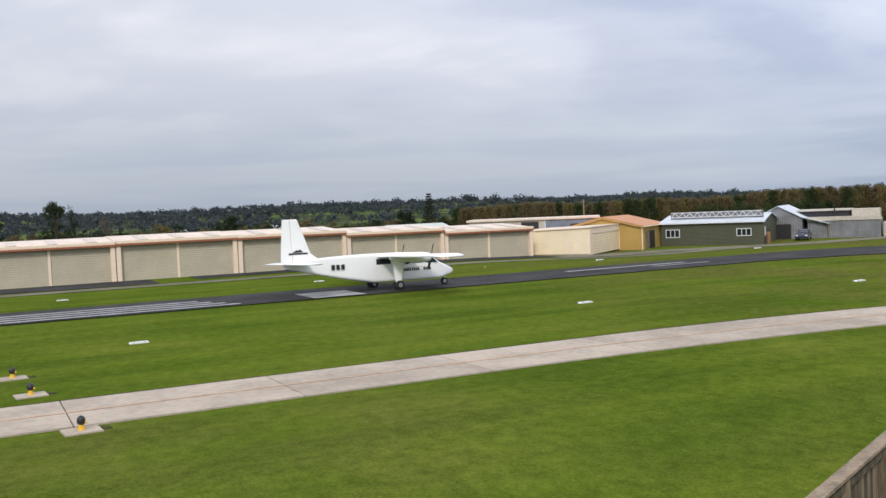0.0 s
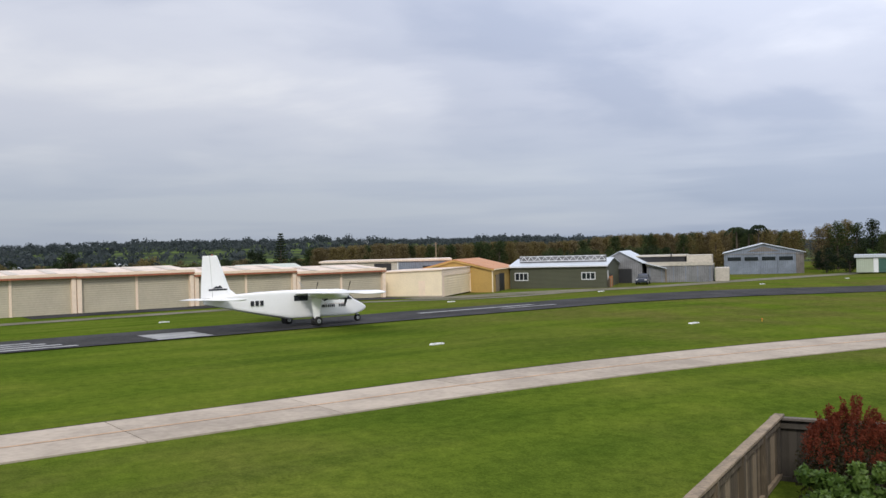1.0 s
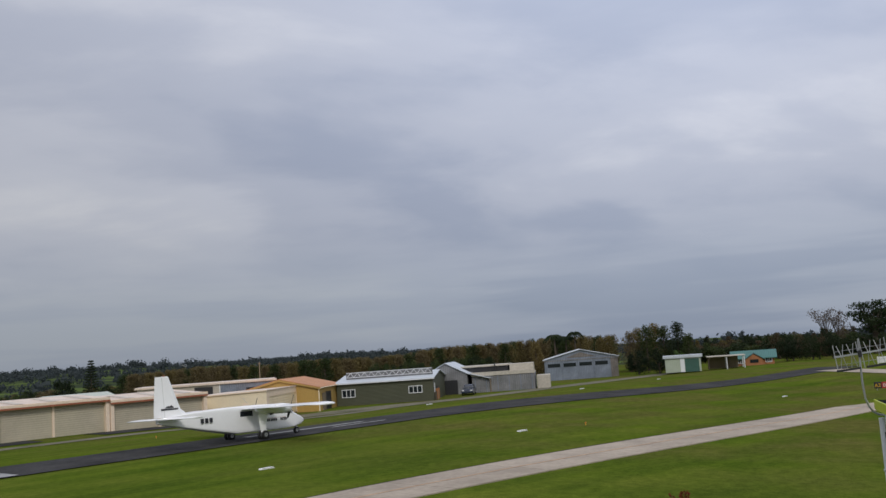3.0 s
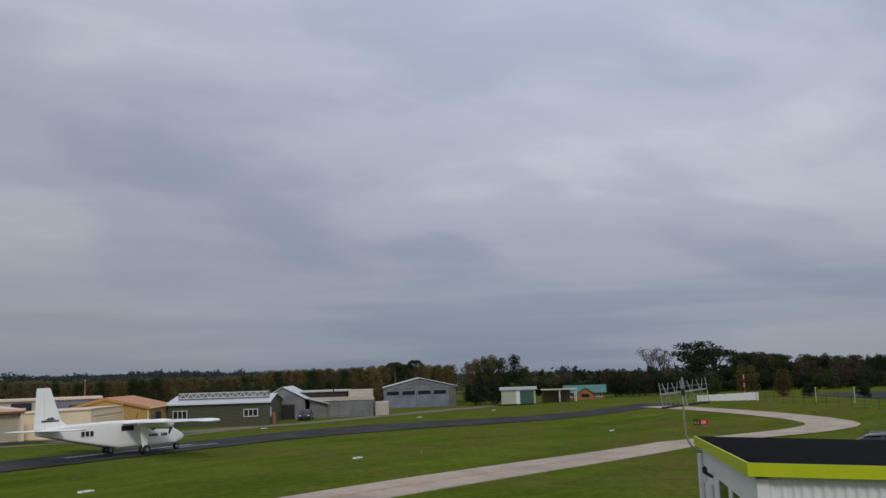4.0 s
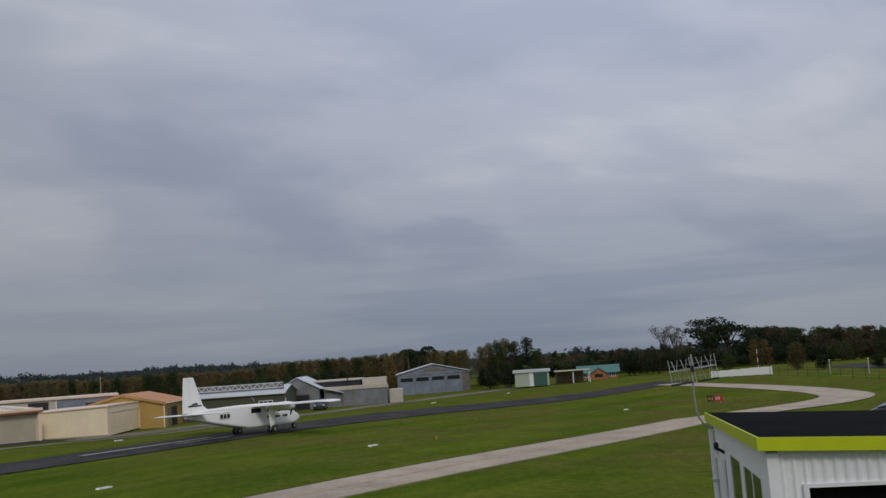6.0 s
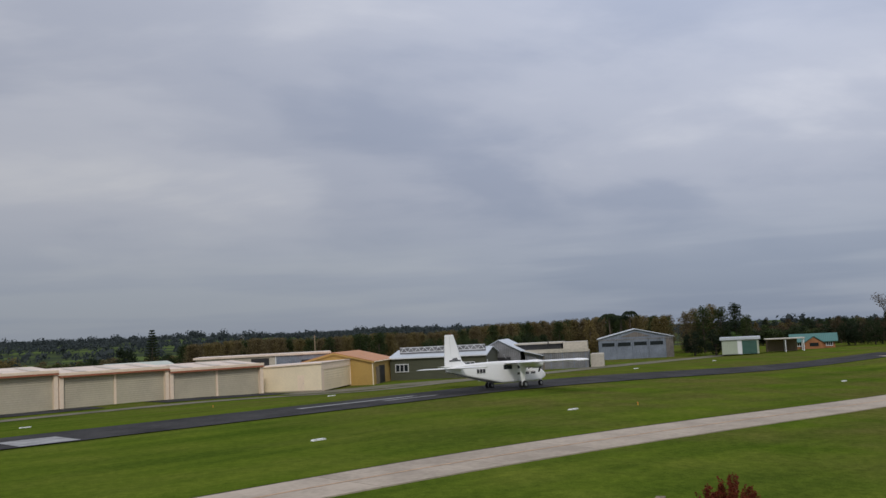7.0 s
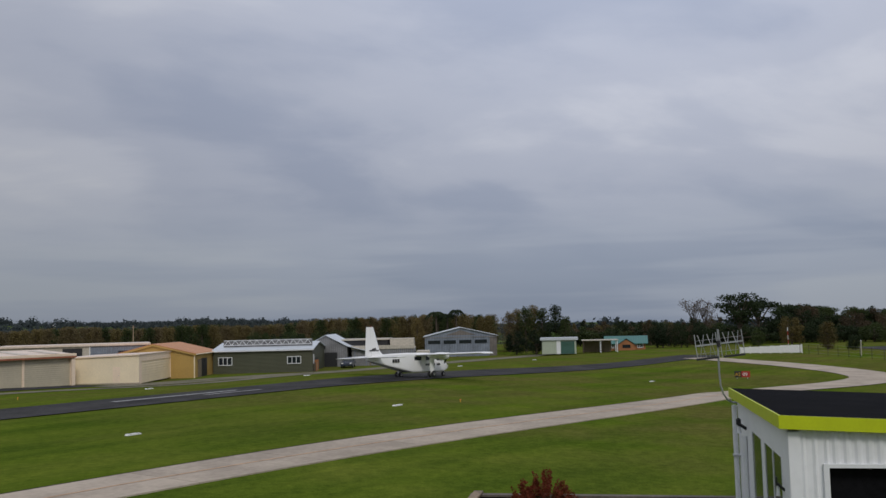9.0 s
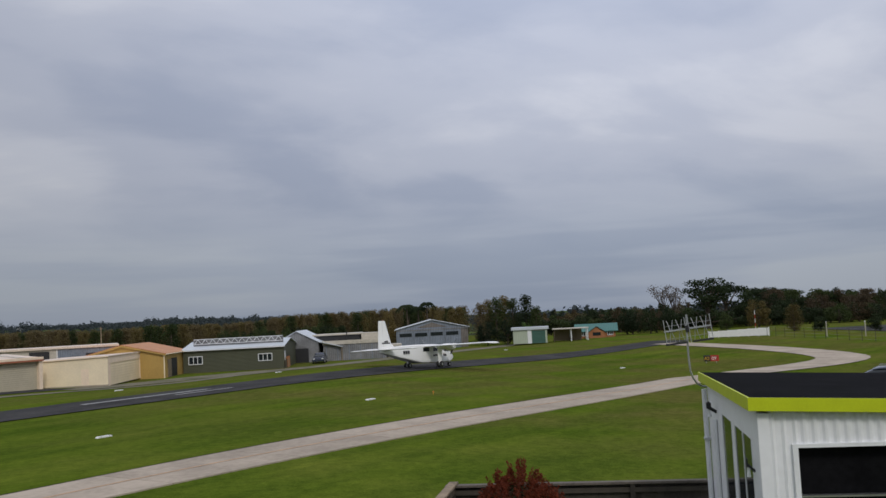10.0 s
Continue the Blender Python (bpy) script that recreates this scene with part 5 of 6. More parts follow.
def build_car(x, y, turn, paint_mat, label, roof_lamp=False):
    ob = empty("car", x, y, land(x, y), turn)
    tagged(ob, label, "car", "parked cars")
    bm = prism([(-2.2, 0.3), (2.2, 0.3), (2.25, 0.62), (2.1, 0.84), (1.2, 0.96), (-2.1, 1.02), (-2.24, 0.8)], -0.88, 0.88)
    bmesh.ops.bevel(bm, geom=bm.edges[:], offset=0.08, segments=2, affect="EDGES", clamp_overlap=True)
    part("body", bm, paint_mat, ob, smooth=False)
    def shell(rows, mat, name, lab=""):
        rings = [[(x, -w, low), (x, -w * 0.93, (low + top) / 2), (x, -w * 0.78, top - 0.03), (x, -w * 0.4, top), (x, w * 0.4, top), (x, w * 0.78, top - 0.03), (x, w * 0.93, (low + top) / 2), (x, w, low)] for x, w, low, top in rows]
        return part(name, loft(rings), mat, ob, lab, smooth=True)
    shell([(-2.08, 0.74, 0.95, 1.02), (-1.85, 0.78, 0.95, 1.28), (-1.5, 0.80, 0.95, 1.42), (-0.6, 0.80, 0.95, 1.47), (0.15, 0.80, 0.95, 1.43), (0.7, 0.79, 0.95, 1.22), (1.2, 0.77, 0.92, 1.0)], GLASS_DARK, "glasshouse", "dark tinted windows")
    shell([(-1.86, 0.66, 1.28, 1.34), (-1.5, 0.70, 1.36, 1.48), (-0.6, 0.72, 1.40, 1.53), (0.1, 0.70, 1.37, 1.49), (0.42, 0.64, 1.32, 1.38)], paint_mat, "roof")
    if roof_lamp:
        part("roof_lamp", box(-0.75, -0.45, -0.12, 0.12, 1.53, 1.64, 0.03), MARKER_WHITE, ob, "small white lamp on the roof")
    for s in (-1, 1):
        part("pillar", tube((-0.55, s * 0.80, 0.98), (-0.55, s * 0.67, 1.46), 0.05, n=6), paint_mat, ob)
        part("roof_rail", box(-1.4, 0.1, s * 0.6 - 0.02, s * 0.6 + 0.02, 1.53, 1.57), STEEL, ob)
        part("headlight", box(2.1, 2.22, s * 0.62 - 0.16, s * 0.62 + 0.16, 0.64, 0.78, 0.02), MARKER_WHITE, ob)
        part("tail_light", box(-2.26, -2.18, s * 0.7 - 0.1, s * 0.7 + 0.1, 0.75, 0.95, 0.01), SIGN_RED, ob)
        for wx in (-1.35, 1.4):
            wheel = part("wheel", tube((wx, s * 0.78, 0.32), (wx, s * 0.9, 0.32), 0.2, n=12), STEEL, ob)
            part("tyre", tube((wx, s * 0.7, 0.32), (wx, s * 0.885, 0.32), 0.32, n=16), RUBBER, wheel)
    part("bumper", box(2.18, 2.3, -0.8, 0.8, 0.36, 0.55, 0.03), paint_mat, ob)


CAR_NAVY = material("navy_paint", (0.018, 0.026, 0.05), 0.25, coat=0.6, spread=0.1)
CAR_SILVER = material("silver_blue_paint", (0.07, 0.085, 0.12), 0.3, 0.5, coat=0.5)
build_car(104.6, 93.6, 215, CAR_NAVY, "dark navy car parked by the sheds")
build_car(60.6, 8.3, 100, CAR_NAVY, "dark navy estate car with roof rails and a white roof lamp", True)
build_car(58.4, 9.7, 98, CAR_SILVER, "blue-silver car parked beside another")


# ---- trees ----
def tree_meshes(kind, seed):
    """Trunk and crown of a tree about 1 unit high, for a height of 10 m."""
    rng = random.Random(seed)
    trunk, crown = bmesh.new(), bmesh.new()
    if kind == "poplar":
        add_tube(trunk, (0, 0, 0), (0.1, 0, 8.6), 0.22, 0.04, 7)
        for k in range(24):
            z = 0.6 + 8.2 * k / 23
            a = rng.random() * 6.283
            r = 1.15 * math.sin(math.pi * min(1, (z + 1.6) / 11.6)) ** 0.7
            add_tube(trunk, (0, 0, z - 0.5), (0.7 * r * math.cos(a), 0.7 * r * math.sin(a), z + 0.7), 0.06, 0.015, 5)
            leaves(crown, (0.6 * r * math.cos(a), 0.6 * r * math.sin(a), z + 0.4), 0.75 * r + 0.25, 135, 0.13, rng, (1, 1, 1.35), 0.2)
    elif kind == "round":
        add_tube(trunk, (0, 0, 0), (0, 0, 3.6), 0.32, 0.2, 8)
        for k in range(26):
            a, e = rng.random() * 6.283, (k + rng.random()) / 26
            r = 3.2 * math.sqrt(rng.random())
            c = (r * math.cos(a), r * math.sin(a), 1.5 + 7.2 * e * (1 - 0.045 * r * r))
            add_tube(trunk, (0, 0, 1.2 + 2.2 * e), c, 0.12, 0.03, 5)
            leaves(crown, c, 1.25 + 0.6 * rng.random(), 110, 0.24, rng, (1, 1, 0.8), 0.25)
    elif kind == "wide":
        add_tube(trunk, (0, 0, 0), (0.3, 0, 4.2), 0.5, 0.3, 8)
        for k in range(26):
            a, e = rng.random() * 6.283, rng.random()
            r = 4.6 * math.sqrt(rng.random()) * (1.1 - 0.62 * e)
            c = (r * math.cos(a) + 0.3, r * math.sin(a), 1.6 + 8.0 * e)
            add_tube(trunk, (0.2, 0, 1.2 + 3.8 * e), c, 0.16, 0.04, 5)
            leaves(crown, c, 1.2 + 0.55 * rng.random(), 120, 0.23, rng, (1.25, 1.25, 0.5), 0.3)
    elif kind == "pine":
        add_tube(trunk, (0, 0, 0), (0, 0, 9.8), 0.24, 0.03, 8)
        for k in range(17):
            z = 1.2 + 8.4 * k / 16
            reach = 2.3 * (1 - (z / 10.4)) + 0.2
            for j in range(7):
                a = 6.283 * (j + 0.5 * (k % 2)) / 7 + 0.2 * rng.random()
                tip = (reach * math.cos(a), reach * math.sin(a), z + 0.22 * reach)
                add_tube(trunk, (0, 0, z), tip, 0.035, 0.012, 4)
                for q in (0.45, 0.75, 1.0):
                    leaves(crown, (tip[0] * q, tip[1] * q, z + 0.22 * reach * q), 0.16 + 0.12 * reach * 0.5, 7, 0.17, rng, (1, 1, 0.5), 0.1)
    elif kind == "bare":
        add_tube(trunk, (0, 0, 0), (0, 0, 4.5), 0.25, 0.16, 7)
        for k in range(16):
            a, e = rng.random() * 6.283, rng.random()
            r = 2.6 * math.sqrt(rng.random())
            c = Vector((r * math.cos(a), r * math.sin(a), 5.2 + 4.6 * e))
            add_tube(trunk, (0, 0, 2.8 + 1.7 * e), c, 0.09, 0.02, 5)
            leaves(crown, c, 1.0, 42, 0.16, rng, (1, 1, 1), 0.1)
    elif kind == "palm":
        add_tube(trunk, (0, 0, 0), (0.2, 0, 8.6), 0.24, 0.17, 8)
        for k in range(20):
            a = 6.283 * k / 20 + rng.random() * 0.2
            lift = 0.9 * rng.random()
            prev = Vector((0.2, 0, 8.6))
            for j in range(1, 7):
                t = j / 6
                p = Vector((0.2 + 2.5 * t * math.cos(a), 2.5 * t * math.sin(a), 8.6 + (1.3 + lift) * t - 2.9 * t * t))
                side = Vector((-math.sin(a), math.cos(a), 0)) * (0.34 * math.sin(math.pi * min(0.98, t * 0.9 + 0.08)))
                down = Vector((0, 0, -0.22))
                for s in (1, -1):
                    crown.faces.new([crown.verts.new(v) for v in (prev, p, p + s * side + down, prev + s * side + down)])
                prev = p
    out = []
    for name, bm, smooth in (("trunk", trunk, True), ("crown", crown, False)):
        me = bpy.data.meshes.new(name)
        bm.to_mesh(me)
        bm.free()
        out.append(me)
    return out


TREES = {}


def plant(kind, variant, leafage, x, y, height, turn, label, category="tree", group="", widen=1.0):
    key = (kind, variant, leafage.name)
    if key not in TREES:
        trunk, crown = tree_meshes(kind, variant * 13 + 7)
        trunk.materials.append(BARK)
        crown.materials.append(leafage)
        TREES[key] = (trunk, crown)
    ob = new("tree")
    s = height / 10
    ob.matrix_basis = pose(x, y, land(x, y) - 0.15, 0, 0, turn) @ Matrix.Diagonal((s * widen, s * widen, s, 1))
    tagged(ob, label, category, group)
    for name, me in zip(("trunk", "crown"), TREES[key]):
        p = new(name, me)
        p.parent = ob
    return ob


def thicket(name, label, category, specs):
    """Many trees that cannot be told apart, joined into one mesh a foliage colour."""
    groups = {}
    for kind, variant, leafage, x, y, height, turn, widen in specs:
        key = (kind, variant, leafage.name)
        if key not in TREES:
            trunk, crown = tree_meshes(kind, variant * 13 + 7)
            trunk.materials.append(BARK)
            crown.materials.append(leafage)
            TREES[key] = (trunk, crown)
        s = height / 10
        m = np.array(pose(x, y, land(x, y) - 0.15, 0, 0, turn) @ Matrix.Diagonal((s * widen, s * widen, s, 1)))
        for me, mat in zip(TREES[key], (BARK, leafage)):
            co = np.empty(len(me.vertices) * 3)
            me.vertices.foreach_get("co", co)
            groups.setdefault(mat.name, []).append((me, co.reshape(-1, 3) @ m[:3, :3].T + m[:3, 3]))
    for mat_name, items in groups.items():
        verts, faces, base = [], [], 0
        for me, co in items:
            verts.append(co)
            faces += [tuple(v + base for v in p.vertices) for p in me.polygons]
            base += len(co)
        mesh = bpy.data.meshes.new(name)
        mesh.from_pydata(np.concatenate(verts).tolist(), [], faces)
        mesh.materials.append(bpy.data.materials[mat_name])
        tagged(new(name, mesh), label, category, kind="stuff")


def at_bearing(az, far):
    return far * math.cos(radians(az)), far * math.sin(radians(az))


def build_trees():
    rng = random.Random(11)
    belt, hedge = [], []
    # the autumn belt behind the sheds
    for k in range(170):
        az = 33.0 + 29.0 * k / 169 + rng.uniform(-0.2, 0.2)
        far = rng.uniform(205, 250)
        x, y = at_bearing(az, far)
        crest = 0.20 + 0.08 * math.sin(az * 0.9) + 0.32 * ease((46 - az) / 5)
        top = 4.5 + far * math.tan(radians(crest * rng.uniform(0.6, 1.05)))
        h = max(6, top - land(x, y))
        kinds = [("poplar", LEAF_AUTUMN), ("poplar", LEAF_BROWN), ("poplar", LEAF_GREEN)]
        kind, mat = kinds[rng.choice((0, 0, 1, 1, 2))]
        belt.append((kind, rng.randrange(3), mat, x, y, h, rng.uniform(0, 360), 1.6))
    for k in range(26):
        az = 40.5 + 7.0 * k / 25
        far = rng.uniform(176, 196)
        x, y = at_bearing(az, far)
        plant("round", rng.randrange(3), LEAF_GREEN if k % 3 else LEAF_DARK, x, y, 4.1 - land(x, y) + rng.uniform(-1, 0.6), rng.uniform(0, 360), "rounded dark green tree behind the sheds", group="green trees", widen=0.8)
    # clump behind the grey hangar and to its side
    for az, far, crest, kind, mat, widen in ((37.6, 190, 0.35, "poplar", LEAF_AUTUMN, 1.3), (36.4, 192, 0.95, "palm", LEAF_DARK, 1.0), (35.8, 194, 0.8, "palm", LEAF_DARK, 1.0), (35.25, 192, 1.05, "palm", LEAF_DARK, 0.8), (34.9, 210, 0.65, "pine", LEAF_DARK, 0.8),
                                             (32.0, 182, 0.55, "poplar", LEAF_BROWN, 1.6), (31.5, 186, 0.75, "poplar", LEAF_AUTUMN, 1.5), (31.0, 182, 0.85, "poplar", LEAF_GREEN, 1.5), (30.5, 188, 0.95, "poplar", LEAF_AUTUMN, 1.5),
                                             (30.0, 184, 0.75, "poplar", LEAF_GREEN, 1.5), (29.2, 180, 0.95, "poplar", LEAF_DARK, 1.3), (28.6, 178, 0.2, "poplar", LEAF_GREEN, 1.5), (31.6, 172, -0.3, "round", LEAF_DARK, 0.9), (30.4, 170, -0.4, "round", LEAF_DARK, 0.9), (29.4, 170, -0.6, "round", LEAF_BUSH, 0.9)):
        x, y = at_bearing(az, far)
        h = 4.5 + far * math.tan(radians(crest)) - land(x, y)
        plant(kind, rng.randrange(3), mat, x, y, h, rng.uniform(0, 360), {"palm": "tall palm with drooping fronds", "pine": "dark conical evergreen by the hangar"}.get(kind, "tall leafy tree beside the hangar"), group="trees by the hangar", widen=widen)
    # distant mixed trees beyond the runway end
    for k in range(44):
        az = 29.0 - 9.5 * k / 43 + rng.uniform(-0.2, 0.2)
        far = rng.uniform(230, 330)
        x, y = at_bearing(az, far)
        crest = -0.35 + 0.35 * rng.random()
        h = 4.5 + far * math.tan(radians(crest)) - land(x, y)
        plant(rng.choice(("round", "poplar", "round")), rng.randrange(3), rng.choice((LEAF_RUSSET, LEAF_DARK, LEAF_GREEN, LEAF_GOLD)), x, y, h, rng.uniform(0, 360), "mixed autumn tree beyond the runway end", group="far trees", widen=1.1)
    for k in range(9):
        az = 23.6 - 0.35 * k
        far = rng.uniform(176, 196)
        x, y = at_bearing(az, far)
        h = 4.5 + far * math.tan(radians(-0.25 + 0.35 * rng.random())) - land(x, y)
        plant("round", rng.randrange(3), LEAF_DARK if k % 3 else LEAF_RUSSET, x, y, h, rng.uniform(0, 360), "dark bushy tree beyond the runway", group="far trees", widen=0.8)
    for az, far, crest, kind, mat, widen, label in ((21.0, 205, 0.95, "bare", TWIG, 1.3, "pale tree with bare branches"), (20.4, 205, 0.8, "bare", TWIG, 1.0, "pale tree with bare branches"), (18.5, 196, 1.3, "wide", LEAF_DARK, 1.15, "broad dark conifer with spreading limbs"),
                                                    (17.4, 205, 1.0, "wide", LEAF_DARK, 1.15, "broad dark conifer with spreading limbs"), (16.2, 200, 0.65, "round", LEAF_DARK, 1.1, "dark green tree with rounded crown"), (15.7, 188, 0.16, "round", LEAF_GOLD, 0.9, "golden autumn tree among dark ones"), (14.6, 205, 0.4, "round", LEAF_DARK, 1.0, "dark tree with a rounded crown"),
                                                    (17.5, 172, -0.56, "round", LEAF_GREEN, 0.8, "rounded green tree by the white fence"), (13.8, 160, -0.45, "poplar", LEAF_GOLD, 2.2, "yellowing autumn tree by the field"), (12.4, 155, -1.0, "round", LEAF_DARK, 0.95, "dark rounded bush by the field")):
        x, y = at_bearing(az, far)
        h = 4.5 + far * math.tan(radians(crest)) - land(x, y)
        plant(kind, rng.randrange(3), mat, x, y, h, rng.uniform(0, 360), label, group="trees beyond the runway end", widen=widen)
    for k in range(84):
        az = 16.0 - 18.0 * k / 83 + rng.uniform(-0.2, 0.2)
        far = rng.uniform(215, 270)
        x, y = at_bearing(az, far)
        crest = float(np.interp(az, (-2, 2.4, 5.6, 8.5, 10.5, 13, 16), (-0.65, -0.6, -0.4, 0.2, 0.45, 0.35, 0.68))) - 0.3 * rng.random() ** 2
        h = 4.5 + far * math.tan(radians(crest)) - land(x, y)
        plant(rng.choice(("round", "round", "poplar", "wide")), rng.randrange(3), rng.choice((LEAF_DARK, LEAF_DARK, LEAF_RUSSET, LEAF_GREEN)), x, y, h, rng.uniform(0, 360), "dark tree in a long row behind the car park", group="row behind the car park", widen=1.1)
    for az in (9.6, 7.8, 5.2, 4.0, 2.2):
        x, y = at_bearing(az, 150 + 6 * math.sin(az))
        plant("round", int(az) % 3, LEAF_DARK, x, y, 3.0, az * 50, "low dark bush in a field", "bush", "field bushes")
    # thick undergrowth closes the gaps below the far crowns
    under = []
    for k in range(120):
        az = 29.5 - 31.5 * k / 119 + rng.uniform(-0.2, 0.2)
        far = rng.uniform(198, 226)
        x, y = at_bearing(az, far)
        h = max(3.0, 4.5 + far * math.tan(radians(-0.65 + 0.35 * rng.random() - (0.25 if az < 8 else 0))) - land(x, y))
        under.append(("round", rng.randrange(3), rng.choice((LEAF_DARK, LEAF_DARK, LEAF_RUSSET, LEAF_DARK, LEAF_GREEN)), x, y, h, rng.uniform(0, 360), 1.5))
    thicket("undergrowth", "dark undergrowth below the far trees", "trees", under)
    # the valley beyond the hangars
    for az, far, crest, kind, mat, widen in ((88.6, 215, 1.05, "wide", LEAF_DARK, 0.5), (85.3, 220, 1.4, "wide", LEAF_DARK, 0.55), (84.4, 225, 1.3, "bare", LEAF_DARK, 0.4), (82.6, 240, 0.55, "bare", TWIG, 0.8), (76.2, 260, 0.1, "round", LEAF_DARK, 0.9), (75.6, 255, 0.2, "wide", LEAF_DARK, 0.8),
                                             (71.5, 250, 0.1, "round", LEAF_AUTUMN, 1.2), (63.7, 255, 1.05, "pine", LEAF_DARK, 0.95), (65.3, 262, 0.55, "round", LEAF_DARK, 0.8), (67.5, 250, -0.3, "round", LEAF_GREEN, 1.0)):
        x, y = at_bearing(az, far)
        h = 4.5 + far * math.tan(radians(crest)) - land(x, y)
        plant(kind, rng.randrange(3), mat, x, y, h, rng.uniform(0, 360), {"pine": "tall tiered pine against the sky", "bare": "pale tree with bare branches"}.get(kind, "dark tree in the valley"), group="valley trees", widen=widen)
    for k in range(150):
        az = 94 - 37 * k / 149 + rng.uniform(-0.4, 0.4)
        far = rng.uniform(260, 620)
        x, y = at_bearing(az, far)
        hedge.append(("round", rng.randrange(3), rng.choice((LEAF_DARK, LEAF_DARK, LEAF_GREEN, LEAF_BROWN, LEAF_AUTUMN)), x, y, rng.uniform(4, 9), rng.uniform(0, 360), 1.2))
    thicket("shelter_belt", "dense belt of slender autumn-brown trees", "trees", belt)
    thicket("hedgerow", "mixed dark hedgerow trees in the valley", "trees", hedge)


def build_far_woods():
    """Wooded hills on the skyline, too far to tell one tree from the next."""
    rng = random.Random(3)
    dice = np.random.default_rng(3)
    spots = []
    while len(spots) < 8500:
        az = radians(rng.uniform(-6, 98))
        far = 560 + 1840 * rng.random() ** 0.8
        x, y = far * math.cos(az), far * math.sin(az)
        # woods stand in clumps with paddocks between, and close up on the ridges
        if noise.noise((x / 120, y / 120, 7)) + 0.5 * noise.noise((x / 40, y / 40, 3)) < -0.10 - 0.5 * ease((far - 800) / 500):
            continue
        spots.append((x, y, land(x, y), rng.uniform(5, 9) * (1.5 if rng.random() < 0.12 else 1.0)))
    spots = np.array(spots)
    count = 28
    size = np.repeat(spots[:, 3], count)[:, None]
    way = dice.normal(size=(len(spots) * count, 3))
    way /= np.linalg.norm(way, axis=1)[:, None]
    reach = dice.random((len(way), 1)) ** 0.5
    c = np.repeat(spots[:, :3], count, axis=0) + way * reach * size * (0.62, 0.62, 0.5)
    c[:, 2] += 0.5 * size[:, 0]
    a = np.cross(way + 0.6 * dice.normal(size=way.shape), dice.normal(size=way.shape))
    a /= np.linalg.norm(a, axis=1)[:, None]
    b = np.cross(a, way)
    w = size * 0.15
    verts = np.stack((c + a * w, c + b * w, c - a * w, c - b * w), axis=1).reshape(-1, 3).tolist()
    faces = np.arange(len(verts)).reshape(-1, 4).tolist()
    me = bpy.data.meshes.new("far_woods")
    me.from_pydata(verts, [], faces)
    me.materials.append(LEAF_FAR_HAZE)
    tagged(new("far_woods", me), "woods covering the distant hills, tinted blue-green for haze", "woods", kind="stuff")


def build_far_houses():
    rng = random.Random(8)
    for az, far, s in ((80.0, 640, 0.45), (79.4, 650, 0.5), (78.9, 620, 0.55), (78.3, 600, 0.6), (77.8, 630, 0.5), (79.2, 780, 0.5), (74.2, 700, 0.45), (73.2, 720, 0.5), (72.6, 720, 0.4), (58.5, 1500, 0.9), (57.6, 1600, 0.9), (49.0, 1700, 0.9)):
        x, y = at_bearing(az, far)
        ob = empty("far_house", x, y, land(x, y), rng.uniform(0, 90))
        tagged(ob, "white farmhouse far across the valley", "house", "far houses")
        w = 12 * s
        gable_walls(ob, w, 7 * s, 3 * s, 5 * s, MARKER_WHITE, across=False)
        gable("roof", ob, w, 7 * s, 3 * s, 5 * s, 0.5, WHITE_ROOF, "pale roof", across=False)
        for k in range(3):
            part("window", box(w * (0.15 + 0.3 * k), w * (0.27 + 0.3 * k), -0.05, 0.0, 1 * s, 2.2 * s), GLASS_DARK, ob)


build_trees()
build_far_woods()
build_far_houses()


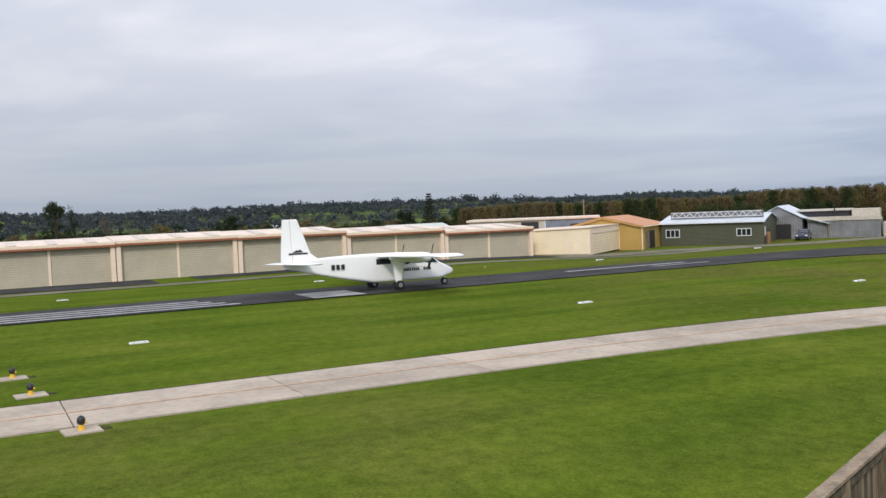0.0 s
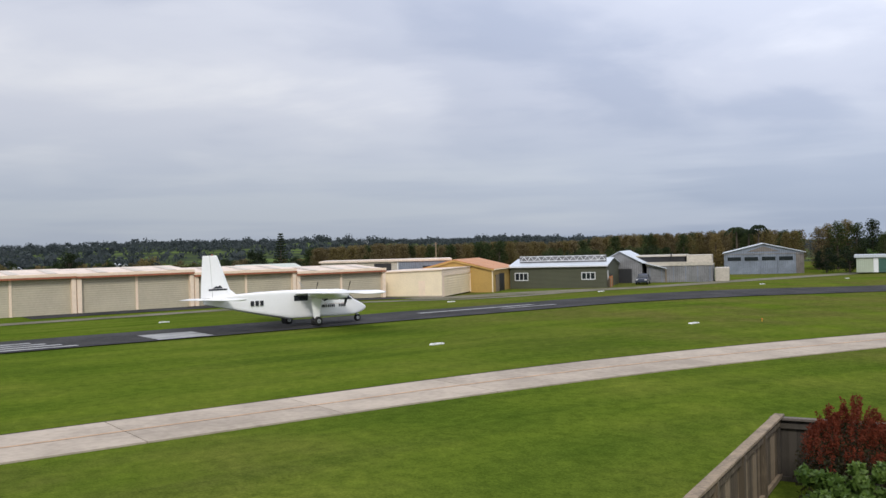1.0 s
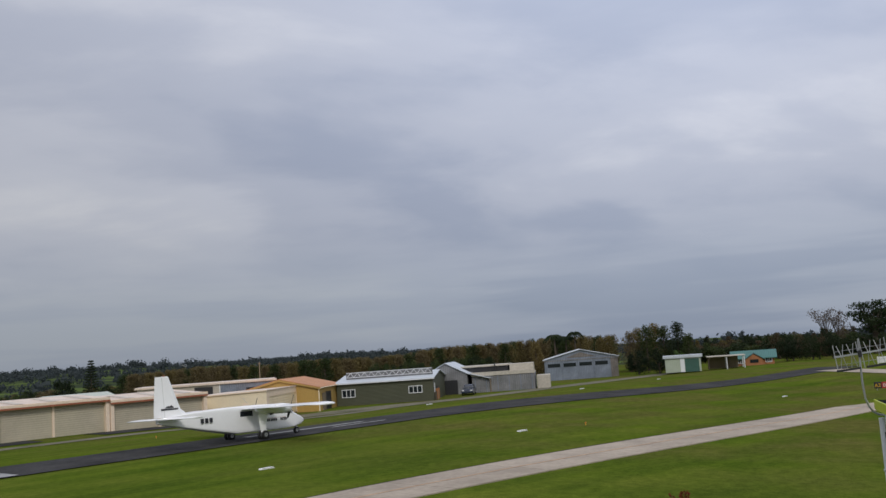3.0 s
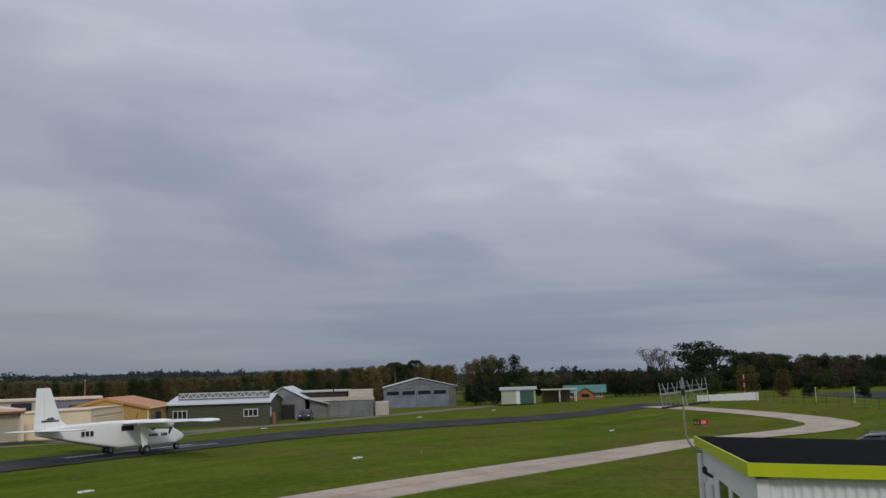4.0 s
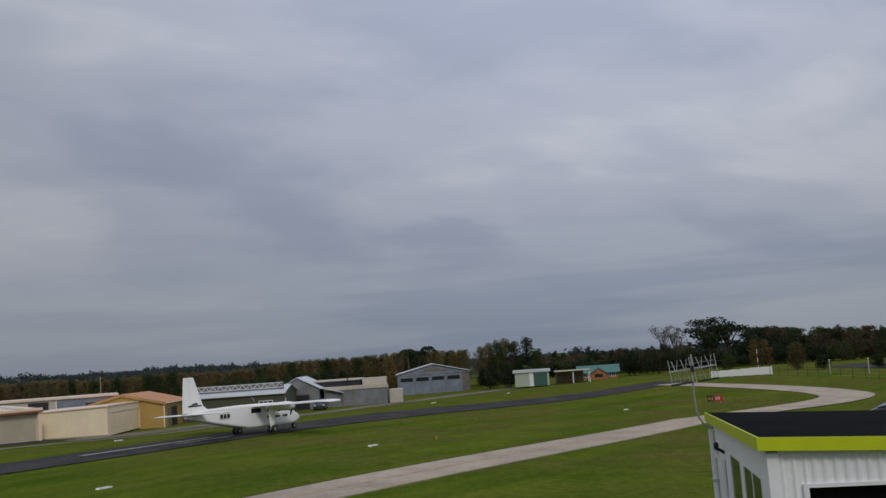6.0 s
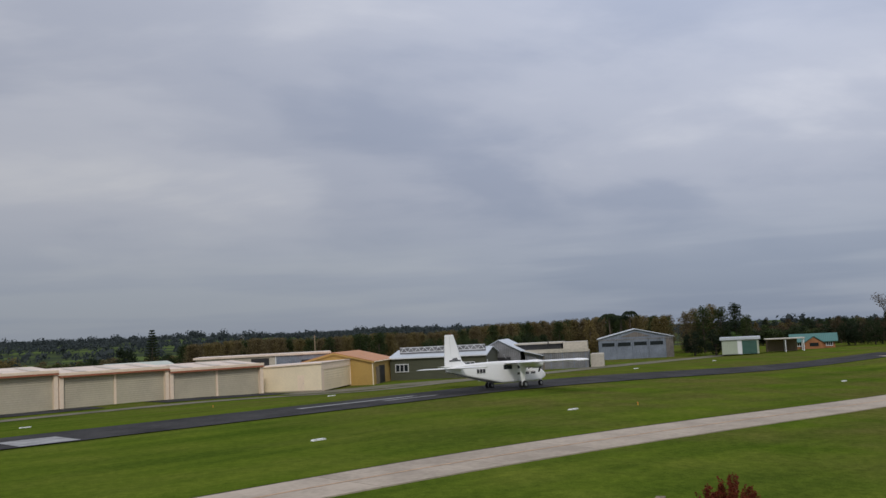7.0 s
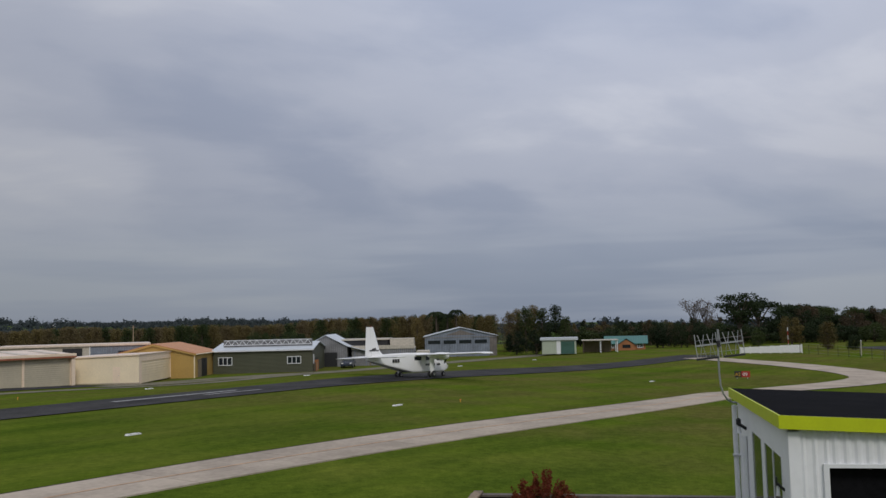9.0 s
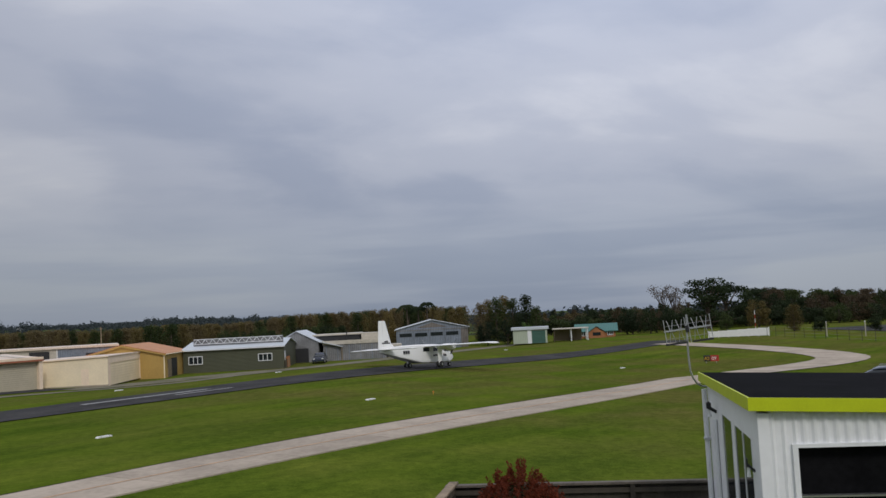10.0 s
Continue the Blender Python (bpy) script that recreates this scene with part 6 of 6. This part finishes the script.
# ---- the concrete slabs of the taxiway ----
def build_taxiway():
    ob = new("taxiway")
    tagged(ob, "pale concrete taxiway of large slabs with a faded centre line", "taxiway", kind="structure")
    long = 5.35
    x = -29.6 - 0.4
    while x < 64:
        bm = bmesh.new()
        x1 = x + long - 0.03
        xs = steps(x, x1, 1.8)
        top = [[bm.verts.new((a, b, land(a, b) + 0.042)) for b in (TAXI_Y - 1.7, TAXI_Y, TAXI_Y + 1.7)] for a in xs]
        for p, q in zip(top, top[1:]):
            for j in range(2):
                bm.faces.new((p[j], q[j], q[j + 1], p[j + 1]))
        edge = bmesh.ops.extrude_edge_only(bm, edges=[e for e in bm.edges if e.is_boundary])
        for v in edge["geom"]:
            if isinstance(v, bmesh.types.BMVert):
                v.co.z -= 0.12
        bmesh.ops.recalc_face_normals(bm, faces=bm.faces)
        part("slab", bm, CONCRETE, ob)
        x += long
    bm = bmesh.new()
    rows = [[bm.verts.new((a, b, land(a, b) + 0.05)) for b in (TAXI_Y - 0.06, TAXI_Y + 0.06)] for a in steps(-29, 66, 1.8)]
    for p, q in zip(rows, rows[1:]):
        bm.faces.new((p[0], q[0], q[1], p[1]))
    part("centre_line", bm, LINE_YELLOW, ob, "faded orange centre line")


build_taxiway()


# ---- what moves ----
TRACK = [(0.0, 21.75), (0.5, 23.85), (1.0, 26.0), (1.5, 28.05), (2.0, 30.15), (2.5, 32.3), (3.0, 34.55), (4.0, 38.8), (4.5, 41.0), (5.0, 43.4), (5.5, 45.9), (6.0, 48.5), (6.5, 51.1), (7.0, 53.8),
         (7.5, 56.4), (8.0, 59.0), (8.5, 61.6), (9.0, 64.3), (9.5, 67.0), (10.0, 69.7)]


def along(t):
    for (a, p), (b, q) in zip(TRACK, TRACK[1:]):
        if t <= b:
            return p + (q - p) * (t - a) / (b - a)
    return TRACK[-1][1]


def motions():
    rows = []
    for t, s in TRACK:
        y = 49.1 - 0.01 * (s - 21)
        x = s * y / 49.8
        slope = math.degrees(math.atan2(land(x + 2, y) - land(x - 2, y), 4))
        head = 1.0 - 3.0 * ease((s - 27) / 15)
        rows.append((t, pose(x, y, land(x, y) + 0.06, -1.8, 0.5 - slope, head)))
    walk(AEROPLANE, rows)
    times = [k / 15 for k in range(151)]
    for w in WHEELS:
        place = w.matrix_basis.translation.copy()
        r = place.z
        walk(w, [(t, Matrix.Translation(place) @ pose(0, 0, 0, 0, math.degrees((along(t) - TRACK[0][1]) / r), 0)) for t in times])
    for p in PROPS:
        place = p.matrix_basis.translation.copy()
        walk(p, [(k / 10, Matrix.Translation(place) @ pose(0, 0, 0, 72 * k + 28, 0, 0)) for k in range(101)])


motions()
